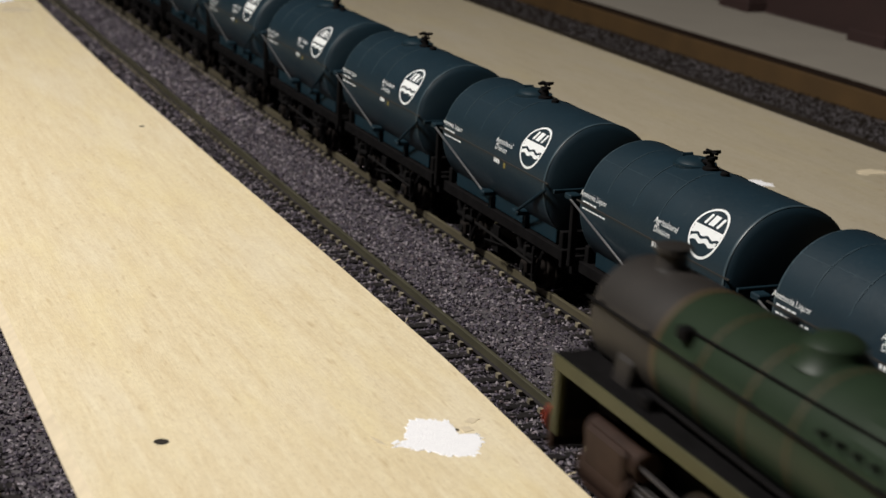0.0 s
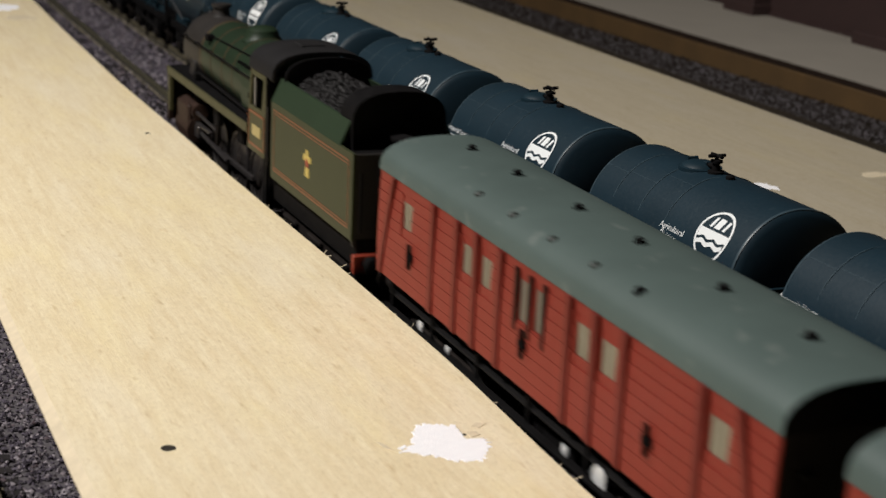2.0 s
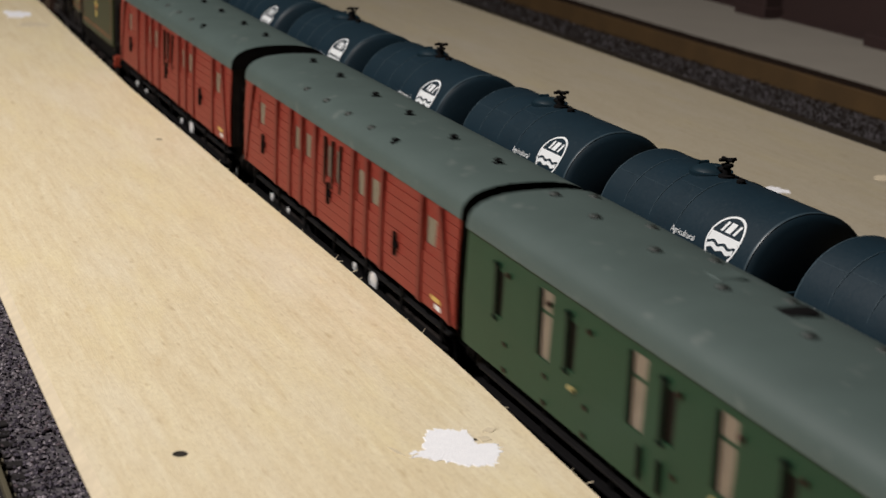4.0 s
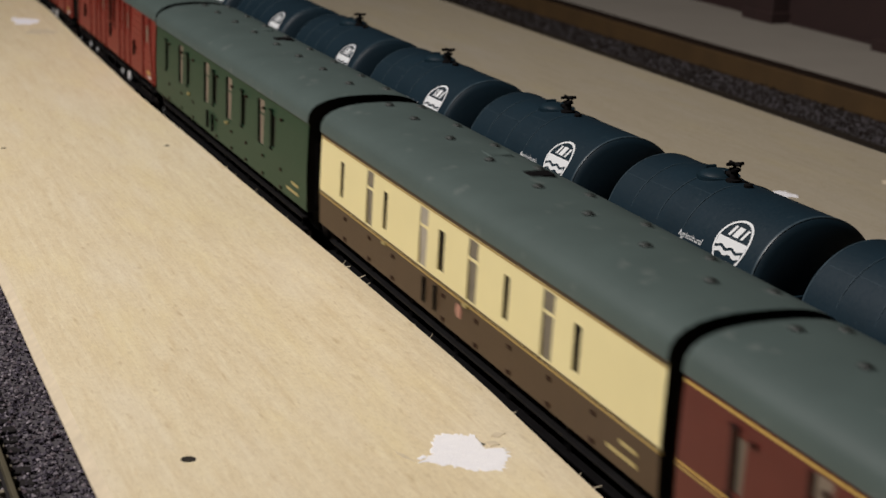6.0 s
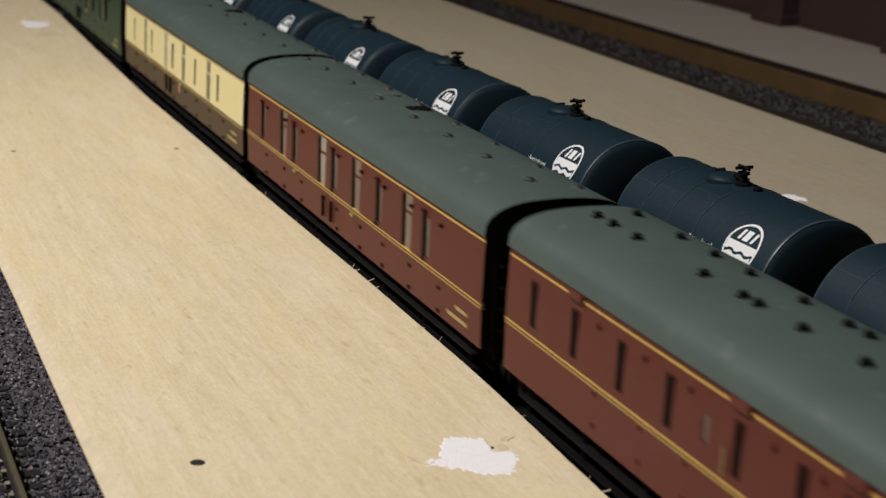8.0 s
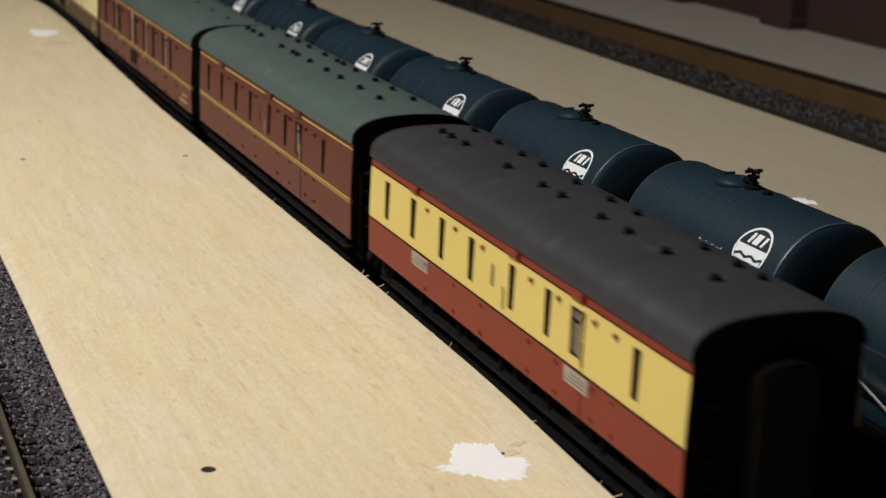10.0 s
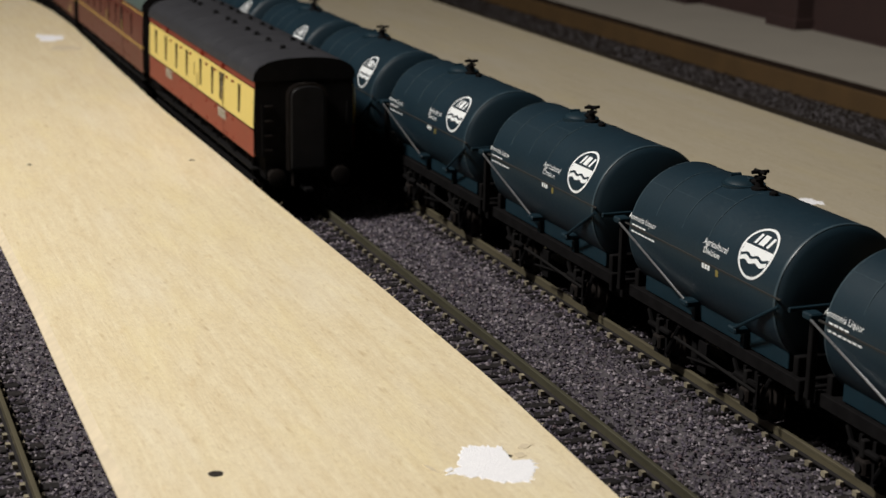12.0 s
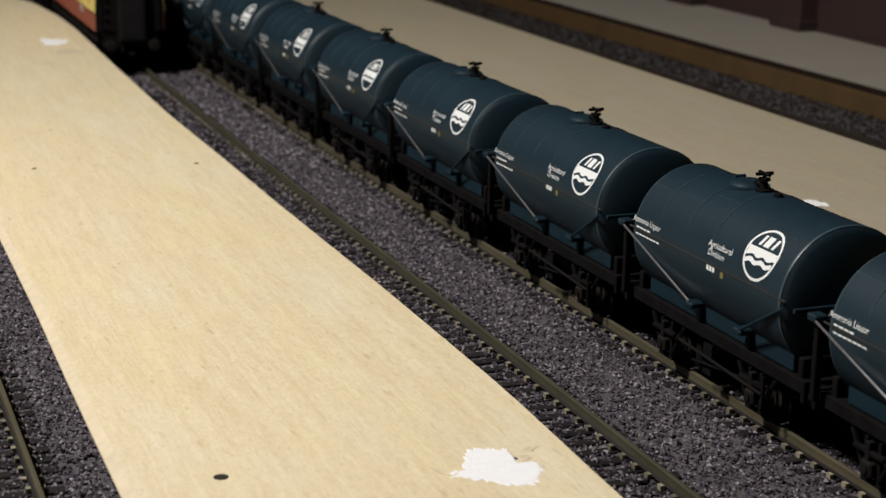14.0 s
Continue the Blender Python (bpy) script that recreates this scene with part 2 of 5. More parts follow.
PANE_MID = material("murky_window", (0.155, 0.135, 0.105), 0.35, vary=0.3, scale=150, spec=0.3)
ROOF_VENT = material("vent_grey", (0.030, 0.036, 0.032), 0.6)
PANE_VAN = material("dusty_window", (0.2344, 0.2148, 0.1562), 0.3, vary=0.25, scale=200)
# hinges and dark frames; also the recess shade on the maroon coach
HINGE = material("dark_hinge_and_recess_shade", (0.026, 0.0085, 0.0065), 0.6, spec=0.12)
CREST = material("crest_yellow", (0.52, 0.40, 0.10), 0.5, vary=0.15)
PINK = material("faded_pink", (0.42, 0.20, 0.15), 0.5)
FLARE = material("flare_green", (0.0234, 0.0387, 0.0216), 0.5, vary=0.15, scale=120, spec=0.2)
COAL = material("coal", (0.015, 0.0135, 0.0135), 0.55, vary=0.5, scale=900, bump=1.0, bump_scale=1500, spec=0.3)
BUFFER_RED = material("buffer_red", (0.32, 0.045, 0.022), 0.5, vary=0.15)
BRASS = material("brass_yellow", (0.42, 0.34, 0.14), 0.5, 0.1)


# ---- mesh helpers: all sizes in millimetres ----
def shaped(bm, name, mat, bevel=0.0, smooth=False):
    if bevel:
        bmesh.ops.bevel(bm, geom=list(bm.edges), offset=bevel, segments=1, affect="EDGES", clamp_overlap=True)
    bmesh.ops.scale(bm, vec=(MM, MM, MM), verts=bm.verts)
    bmesh.ops.recalc_face_normals(bm, faces=bm.faces)
    me = bpy.data.meshes.new(name)
    bm.to_mesh(me)
    bm.free()
    if smooth:
        for p in me.polygons:
            p.use_smooth = True
        me.set_sharp_from_angle(angle=radians(35))
    for x in (mat if isinstance(mat, (list, tuple)) else [mat]):
        me.materials.append(x)
    return me


def part(name, bm, mat, parent=None, label="", bevel=0.0, smooth=False):
    """One mesh object from a bmesh, under a thing or a part."""
    ob = new(name, shaped(bm, name, mat, bevel, smooth))
    if parent is not None:
        ob.parent = parent
    return tagged(ob, label)


def shared(name, me, parent, x=0, y=0, z=0, rx=0, ry=0, rz=0):
    ob = new(name, me)
    ob.parent = parent
    ob.matrix_basis = pose(x * MM, y * MM, z * MM, rx, ry, rz)
    return ob


def box(x0, x1, y0, y1, z0, z1, bm=None):
    bm = bm or bmesh.new()
    v = [bm.verts.new((x, y, z)) for x in (x0, x1) for y in (y0, y1) for z in (z0, z1)]
    for f in ((0, 1, 3, 2), (4, 6, 7, 5), (0, 4, 5, 1), (2, 3, 7, 6), (0, 2, 6, 4), (1, 5, 7, 3)):
        bm.faces.new([v[i] for i in f])
    return bm


def prism(profile, y0, y1, bm=None):
    """A closed outline in (x, z), drawn out along y."""
    bm = bm or bmesh.new()
    a = [bm.verts.new((x, y0, z)) for x, z in profile]
    b = [bm.verts.new((x, y1, z)) for x, z in profile]
    k = len(a)
    for i in range(k):
        bm.faces.new((a[i], a[(i + 1) % k], b[(i + 1) % k], b[i]))
    bm.faces.new(a[::-1])
    bm.faces.new(b)
    return bm


def turned(profile, axis="y", seg=24, bm=None, at=(0, 0, 0)):
    """A lathe: (radius, distance) pairs round an axis through at."""
    bm = bm or bmesh.new()
    rings = []
    for r, d in profile:
        ring = []
        for i in range(seg):
            a = 2 * math.pi * i / seg
            c, s = r * math.cos(a), r * math.sin(a)
            p = {"y": (c, d, s), "z": (c, s, d), "x": (d, c, s)}[axis]
            ring.append(bm.verts.new((p[0] + at[0], p[1] + at[1], p[2] + at[2])))
        rings.append(ring)
    for a, b in zip(rings, rings[1:]):
        for i in range(seg):
            bm.faces.new((a[i], a[(i + 1) % seg], b[(i + 1) % seg], b[i]))
    bm.faces.new(rings[0][::-1])
    bm.faces.new(rings[-1])
    return bm


def rod(p, q, r, seg=8, bm=None):
    """A round bar from p to q."""
    bm = bm or bmesh.new()
    p, q = Vector(p), Vector(q)
    m = (q - p).to_track_quat("Z", "Y").to_matrix()
    rings = [[bm.verts.new(c + m @ Vector((r * math.cos(2 * math.pi * i / seg), r * math.sin(2 * math.pi * i / seg), 0))) for i in range(seg)] for c in (p, q)]
    for i in range(seg):
        bm.faces.new((rings[0][i], rings[0][(i + 1) % seg], rings[1][(i + 1) % seg], rings[1][i]))
    bm.faces.new(rings[0][::-1])
    bm.faces.new(rings[1])
    return bm


def empty(name, label, category, group=""):
    ob = new(name)
    ob.empty_display_size = 0.01
    return tagged(ob, label, category, group)


# ---- plan of the tracks: centre lines as (y, x) in millimetres ----
def line(points):
    ys = np.arange(-1900, 3001, 5.0)
    xs = np.interp(ys, [p[0] for p in points], [p[1] for p in points])
    k = np.exp(-0.5 * (np.arange(-40, 41) * 5 / 45.0) ** 2)
    k /= k.sum()
    pad = np.concatenate([xs[0] + (xs[0] - xs[1]) * np.arange(40, 0, -1), xs, xs[-1] + (xs[-1] - xs[-2]) * np.arange(1, 41)])
    return ys, np.convolve(pad, k, "valid")


NEAR = line([(-1900, 158.5), (150, 158.5), (330, 160.2), (400, 160.4), (700, 160.6), (1000, 162.5), (1400, 166), (3000, 190)])
TANKS = line([(-1900, 229), (0, 217), (344, 214.6), (430, 213), (520, 211.6), (610, 210), (1200, 206), (3000, 200)])
LEFT = line([(-1900, 31.5), (3000, 31.5)])
FAR = line([(-1900, 424), (550, 421), (1000, 419), (3000, 414)])
RAIL = 6.0


def spot(track, y):
    """Centre and heading (degrees) of a track at y."""
    x = float(np.interp(y, *track))
    d = float(np.interp(y + 4, *track) - np.interp(y - 4, *track)) / 8
    return x, -math.degrees(math.atan(d))


def heading_pose(track, y_mid, half):
    """The pose of a vehicle whose two ends ride on the track."""
    y0, y1 = y_mid - half, y_mid + half
    x0, x1 = float(np.interp(y0, *track)), float(np.interp(y1, *track))
    return pose((x0 + x1) / 2 * MM, y_mid * MM, RAIL * MM, 0, 0, -math.degrees(math.atan2(x1 - x0, y1 - y0)))


def strip(name, left, right, z0, z1, mat, ys, label="", category="", kind="structure", chamfer=0.6):
    """A board between two edges given as functions of y, with thickness."""
    bm = bmesh.new()
    rows = []
    for y in ys:
        a, b = left(y), right(y)
        rows.append([bm.verts.new(v) for v in ((a, y, z0), (a, y, z1 - chamfer), (a + chamfer * 1.5, y, z1), (b - chamfer * 0.15, y, z1), (b, y, z1 - chamfer * 0.25), (b, y, z0))])
    for p, q in zip(rows, rows[1:]):
        for i in range(6):
            f = bm.faces.new((p[i], p[(i + 1) % 6], q[(i + 1) % 6], q[i]))
            f.material_index = 0 if i == 2 else 1
    bm.faces.new(rows[0])
    bm.faces.new(rows[-1][::-1])
    ob = part(name, bm, mat)
    return tagged(ob, label, category, "", kind)


def table(points):
    return lambda y: float(np.interp(y, [p[0] for p in points], [p[1] for p in points]))


# ---- ground, platforms, far wall ----
ground = part("ground", box(-2500, 2500, -2500, 3500, -20, 1.6), BALLAST_BED)
tagged(ground, "dark grey ballasted baseboard of a model railway", "ground", "", "structure")
P1_RIGHT = table([(-1900, 141), (200, 138.6), (266, 139.7), (330, 142.2), (412, 142.4), (512, 141.4), (590, 141.3), (684, 140.6), (828, 142.8), (950, 145.5), (1015, 144.6), (1077, 139.5), (1110, 131), (1140, 112)])
P1_LEFT = table([(-1900, 50.6), (300, 50.8), (345, 51.0), (382, 51.3), (424, 51.8), (1200, 52.2)])
P2_LEFT = lambda y: float(np.interp(y, *TANKS)) + 21
P2_RIGHT = table([(-1900, 387), (558, 385), (1000, 385), (1700, 384)])
P3_LEFT = table([(-1900, 480), (660, 476.5), (800, 472.5), (1000, 470.5), (1700, 467)])
YS = list(range(-700, 1141, 20))
YL = list(range(-700, 1701, 50))
# thin veneered boards on recessed bearers
inset = lambda fn, d: (lambda y: fn(y) + d)
BEARER = material("dark_bearer", (0.09, 0.07, 0.05), 0.9, vary=0.2, scale=100)
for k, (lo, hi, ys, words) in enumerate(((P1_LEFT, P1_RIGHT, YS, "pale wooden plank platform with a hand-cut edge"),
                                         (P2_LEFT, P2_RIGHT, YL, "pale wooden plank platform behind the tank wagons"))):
    strip("platform_%d" % (k + 1), lo, hi, (16.0, 14.6)[k], 18, [(WOOD, WOOD_DIM)[k], WOOD_EDGE], ys, words, "platform", chamfer=(1.4, 0.4)[k])
    strip("platform_bearer_%d" % (k + 1), inset(lo, 14), inset(hi, -6), 0, (16.0, 14.6)[k], [BEARER, BEARER], ys[:-3], "dark timber bearer under the platform", "bearer")
strip("platform_3", P3_LEFT, lambda y: 800.0, 12.4, 15.3, [PALE_TOP, SHADOW_EDGE], YL, "grey board platform with a painted shadow line along its edge", "platform")
strip("platform_bearer_3", inset(P3_LEFT, -0.6), lambda y: 798.0, 0, 12.4, [BROWN_FACE, BROWN_FACE], YL, "ochre brown board face under the grey platform", "bearer")
def station_building():
    b = empty("station_building", "dark red station building with projecting columns", "building")
    part("wall", box(564, 640, 450, 1650, 14.0, 160), WALL_RED, b)
    part("plinth", box(562.5, 565, 450, 1650, 14.0, 17), WALL_RED, b, bevel=0.4)
    for y in (594, 726, 858, 990, 1122, 1254):
        col = part("column", box(552, 566, y, y + 30, 14.0, 158), WALL_RED, b, bevel=0.8)
        part("column_base", box(550.6, 566, y - 1.5, y + 31.5, 14.0, 22), WALL_RED, col, bevel=0.8)
    return b


station_building()


def smear(name, x, y, w, l, z, mat, label, seed, hold=0.75):
    """A thin ragged film of filler on a board."""
    bm = bmesh.new()
    rng = random.Random(seed)
    lo, hi = [], []
    n = 40
    ph = [rng.uniform(0, 6.28) for _ in range(6)]
    for i in range(n):
        a = 2 * math.pi * i / n
        r = 1 + 0.16 * math.sin(3 * a + ph[0]) + 0.10 * math.sin(7 * a + ph[1]) + 0.07 * math.sin(13 * a + ph[2]) + rng.uniform(-0.05, 0.05)
        c, s = math.cos(a), math.sin(a)
        px = w / 2 * math.copysign(abs(c) ** hold, c) * r
        py = l / 2 * math.copysign(abs(s) ** hold, s) * r
        lo.append(bm.verts.new((px, py, -0.02)))
        hi.append(bm.verts.new((px * 0.97, py * 0.97, 0.12)))
    for i in range(n):
        bm.faces.new((lo[i], lo[(i + 1) % n], hi[(i + 1) % n], hi[i]))
    bm.faces.new(hi)
    ob = part(name, bm, mat)
    ob.matrix_basis = pose(x * MM, y * MM, z * MM, 0, 0, 0)
    return tagged(ob, label, "filler patch")


def nail_hole(x, y, r, label="small dark nail hole in the wood"):
    ob = part("nail_hole", turned([(r, -0.3), (r, 0.05), (r * 0.8, 0.08), (r * 0.6, 0.02)], "z", 14), DARK_HOLE)
    ob.matrix_basis = pose(x * MM, y * MM, 18 * MM)
    tagged(ob, label, "nail hole", "nail holes")


def torn_patch(outline, label, mat=FILLER):
    """A torn piece of veneer filled white, with a frayed edge."""
    rng = random.Random(21)
    mx, my = sum(p[0] for p in outline) / len(outline), sum(p[1] for p in outline) / len(outline)
    pts = []
    for (x0, y0), (x1, y1) in zip(outline, outline[1:] + outline[:1]):
        for k in range(10):
            f, g = k / 10, 1 + rng.uniform(-0.11, 0.08)
            pts.append((mx + (x0 + (x1 - x0) * f - mx) * g, my + (y0 + (y1 - y0) * f - my) * g))
    bm = bmesh.new()
    lo = [bm.verts.new((x, y, 17.98)) for x, y in pts]
    cx, cy = sum(p[0] for p in pts) / len(pts), sum(p[1] for p in pts) / len(pts)
    hi = [bm.verts.new((cx + (x - cx) * 0.97, cy + (y - cy) * 0.97, 18.1)) for x, y in pts]
    for i in range(len(pts)):
        bm.faces.new((lo[i], lo[(i + 1) % len(pts)], hi[(i + 1) % len(pts)], hi[i]))
    mid = bm.verts.new((cx, cy, 18.12))
    for i in range(len(pts)):
        bm.faces.new((hi[i], hi[(i + 1) % len(pts)], mid))
    tagged(part("filler_patch", bm, mat), label, "filler patch", "filler patches")


torn_patch([(120.0, 298.4), (124.2, 298.6), (128.3, 295.9), (128.0, 292.4), (127.6, 288.5), (131.1, 288.0), (131.5, 285.0), (128.3, 280.0), (126.9, 277.2), (121.2, 279.1), (116.1, 283.3), (112.6, 285.7), (116.4, 289.6)],
           "white filler patch with ragged edge on the plank")
torn_patch([(130.9, 294.4), (133.0, 296.3), (134.7, 295.0), (132.4, 293.2)], "small white filler spot on the plank", WOOD_EDGE)
torn_patch([(109.6, 292.4), (111.0, 290.6), (111.7, 286.3), (110.2, 288.8)], "thin pale filler wisp on the plank", WOOD_EDGE)
torn_patch([(112.4, 287.6), (114.6, 289.2), (114.8, 287.9), (113.2, 286.8)], "thin white filler wisp on the plank")
torn_patch([(128.8, 291.8), (131.2, 292.0), (131.2, 289.8), (128.8, 289.0)], "pale bare chip beside the white filler patch", WOOD_EDGE)
nail_hole(127.9, 290.9, 0.6, "dark chip beside the white filler patch")
smear("filler_patch", 126.0, 905.0, 13.0, 24.0, 18, FILLER, "white filler smear at the platform's far end", 8)
smear("filler_patch", 128.0, 866.0, 15.0, 16.0, 18, WOOD_EDGE, "pale filler smear at the platform's far end", 9)
smear("filler_patch", 310.0, 465.0, 7.0, 9.0, 18, FILLER, "white filler smear on the plank behind the wagons", 10)
smear("filler_patch", 360.0, 472.0, 12.0, 7.0, 18, WOOD_EDGE, "white filler smear on the plank behind the wagons", 12)
nail_hole(70.1, 300.3, 1.5)
nail_hole(129.7, 584.6, 1.0)
nail_hole(73.9, 592.5, 0.9)


# ---- the room that closes the place ----
tagged(part("wall_north", box(-2500, 2500, 3500, 3600, -900, 1800), ROOM), "plain painted room wall", "wall", "", "structure")
tagged(part("wall_south", box(-2500, 2500, -2600, -2500, -900, 1800), ROOM), "plain painted room wall", "wall", "", "structure")
tagged(part("wall_east", box(2500, 2600, -2600, 3600, -900, 1800), ROOM), "plain painted room wall", "wall", "", "structure")
tagged(part("wall_west", box(-2600, -2500, -2600, 3600, -900, 1800), ROOM), "plain painted room wall", "wall", "", "structure")
tagged(part("ceiling", box(-2600, 2600, -2600, 3600, 1800, 1850), ROOM), "plain painted ceiling", "ceiling", "", "structure")


# frayed slivers along the hand-cut edge
rng_edge = random.Random(17)
slivers = bmesh.new()
for _ in range(16):
    sy = rng_edge.uniform(245, 560)
    sx, ln = P1_RIGHT(sy), rng_edge.uniform(0.6, 1.8)
    rod((sx - 0.3, sy, 17.9), (sx + ln * rng_edge.uniform(0.2, 0.9), sy + ln * rng_edge.uniform(-0.8, 0.8), 17.9 + ln * rng_edge.uniform(-0.1, 0.7)), rng_edge.uniform(0.07, 0.16), 4, slivers)
tagged(part("wood_slivers", slivers, WOOD_EDGE), "frayed pale wood slivers along the sawn platform edge", "slivers", "", "stuff")


# ---- tracks ----
def rail_mesh(track, side, y0, y1):
    prof = [(-1.1, 3.2), (1.1, 3.2), (1.1, 3.5), (0.48, 3.8), (0.48, 5.1), (0.55, 5.3), (0.55, 5.9), (0.4, 6.0), (-0.4, 6.0), (-0.55, 5.9), (-0.55, 5.3), (-0.48, 5.1), (-0.48, 3.8), (-1.1, 3.5)]
    bm, rows = bmesh.new(), []
    for y in np.arange(y0, y1 + 1, 15.0):
        x, h = spot(track, y)
        c, s = math.cos(radians(h)), math.sin(radians(h))
        rows.append([bm.verts.new((x + (side * 8.25 + px) * c, y + (side * 8.25 + px) * s, pz)) for px, pz in prof])
    for a, b in zip(rows, rows[1:]):
        for i in range(len(prof)):
            f = bm.faces.new((a[i], a[(i + 1) % len(prof)], b[(i + 1) % len(prof)], b[i]))
            f.material_index = 0 if 3 <= i <= 11 else 1
    bm.faces.new(rows[0])
    bm.faces.new(rows[-1][::-1])
    return bm


def sleeper_mesh():
    bm = box(-14.5, 14.5, -1.55, 1.55, 0.2, 2.35)
    bmesh.ops.bevel(bm, geom=list(bm.edges), offset=0.25, segments=1, affect="EDGES")
    timber = set(bm.faces)
    for s in (-8.25, 8.25):
        for d in (-1.55, 1.55):
            box(s + d - 0.55, s + d + 0.55, -0.8, 0.8, 2.3, 3.5, bm)
    for f in bm.faces:
        f.material_index = 0 if f in timber else 1
    return shaped(bm, "sleeper", [SLEEPER, CHAIR])


def build_track(track, label, y0, y1, s0, s1, rail_mat):
    tr = empty("railway_track", label, "track", "tracks")
    tagged(tr, kind="structure")
    for side in (-1, 1):
        part("rail", rail_mesh(track, side, y0, y1), [rail_mat, SLEEPER], tr)
    rng = random.Random(5)
    for k in range(int((s1 - s0) / 6.1)):
        y = s0 + k * 6.1
        x, h = spot(track, y)
        shared("sleeper", SLEEPER_MESH, tr, x, y, rng.uniform(-0.15, 0.1), 0, 0, h + rng.uniform(-1, 1))


SLEEPER_MESH = sleeper_mesh()
build_track(NEAR, "dark sleepered model track beside the wooden platform", -1500, 2900, 215, 1160, RAIL_DARK)
build_track(TANKS, "dark sleepered model track under the tank wagons", -600, 1700, 215, 1160, RAIL_TOP)
build_track(LEFT, "dark sleepered model track on the open side of the platform", -600, 1700, 250, 620, RAIL_TOP)
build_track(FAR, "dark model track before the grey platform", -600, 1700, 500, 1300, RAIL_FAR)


# ---- ballast: loose stones as one sheet of chippings ----
def stones(name, regions, label, mat):
    base = np.array([(1, 0, 0), (-1, 0, 0), (0, 1, 0), (0, -1, 0), (0, 0, 1), (0, 0, -1)], float)
    tri = np.array([(0, 2, 4), (2, 1, 4), (1, 3, 4), (3, 0, 4), (2, 0, 5), (1, 2, 5), (3, 1, 5), (0, 3, 5)])
    rng = np.random.default_rng(3)
    vs, n = [], 0
    for left, right, y0, y1, pitch, size in regions:
        for y in np.arange(y0, y1, pitch):
            a, b = left(y), right(y)
            k = int((b - a) / pitch)
            if k < 1:
                continue
            x = rng.uniform(a, b, k)
            yy = y + rng.uniform(-pitch, pitch, k)
            z = 1.8 + rng.normal(0, 0.42, k)
            c = np.stack([x, yy, z], 1)
            v = base[None] * rng.uniform(0.55, 1.25, (k, 6, 1)) * (size * rng.uniform(0.6, 1.25, (k, 1, 1)))
            v += rng.normal(0, 0.18 * size, v.shape)
            t = rng.uniform(0, 6.283, k)
            co, si = np.cos(t)[:, None], np.sin(t)[:, None]
            v = np.stack([v[..., 0] * co - v[..., 1] * si, v[..., 0] * si + v[..., 1] * co, v[..., 2] * 0.8], -1)
            vs.append(v + c[:, None])
            n += k
    v = np.concatenate(vs).reshape(-1, 3) * MM
    f = (tri[None] + 6 * np.arange(n)[:, None, None]).reshape(-1, 3)
    me = bpy.data.meshes.new(name)
    me.from_pydata(v.tolist(), [], f.tolist())
    me.materials.append(mat)
    return tagged(new(name, me), label, "ballast", "", "stuff")


at_line = lambda tr, d: (lambda y: float(np.interp(y, *tr)) + d)
stones("ballast", [
    (inset(P1_RIGHT, -5), inset(P2_LEFT, 12), 225, 640, 0.88, 0.60),
    (inset(P1_RIGHT, -5), inset(P2_LEFT, 12), 640, 1150, 1.4, 0.9),
    (at_line(LEFT, -40), inset(P1_LEFT, 13), 250, 600, 0.9, 0.60),
], "purple-grey loose ballast chippings between the tracks", STONES)
stones("ballast", [(inset(P2_RIGHT, -5), P3_LEFT, 520, 1250, 1.4, 0.65)], "brown loose ballast before the grey platform, darkened for weak light", FAR_STONES)


# ---- tank wagons ----
TR, TZ, TH = 17.0, 32.5, 37.5    # tank radius, axis height over the rail, half length


def wrap_mesh(bm, u0, v0, radius):
    """Lay flat marks (u to the reader's right, v up) on the tank's flank."""
    for v in bm.verts:
        u, w, d = v.co
        a = (v0 + w) / TR
        r = radius + d
        v.co = (-r * math.cos(a), u0 - u, TZ + r * math.sin(a))
    return bm


def text_bm(words, size):
    cu = bpy.data.curves.new("lettering", "FONT")
    cu.body, cu.size, cu.resolution_u = words, size, 2
    ob = bpy.data.objects.new("lettering", cu)
    scene.collection.objects.link(ob)
    bpy.context.view_layer.update()
    me = ob.evaluated_get(bpy.context.evaluated_depsgraph_get()).to_mesh()
    bm = bmesh.new()
    bm.from_mesh(me)
    bpy.data.objects.remove(ob)
    bpy.data.curves.remove(cu)
    bmesh.ops.triangulate(bm, faces=bm.faces)
    return bm


def flat_poly(points, bm):
    bm.faces.new([bm.verts.new((x, y, 0)) for x, y in points])


def flat_strip(upper, lower, bm):
    a = [bm.verts.new((x, y, 0)) for x, y in upper]
    b = [bm.verts.new((x, y, 0)) for x, y in lower]
    for i in range(len(a) - 1):
        bm.faces.new((a[i], a[i + 1], b[i + 1], b[i]))


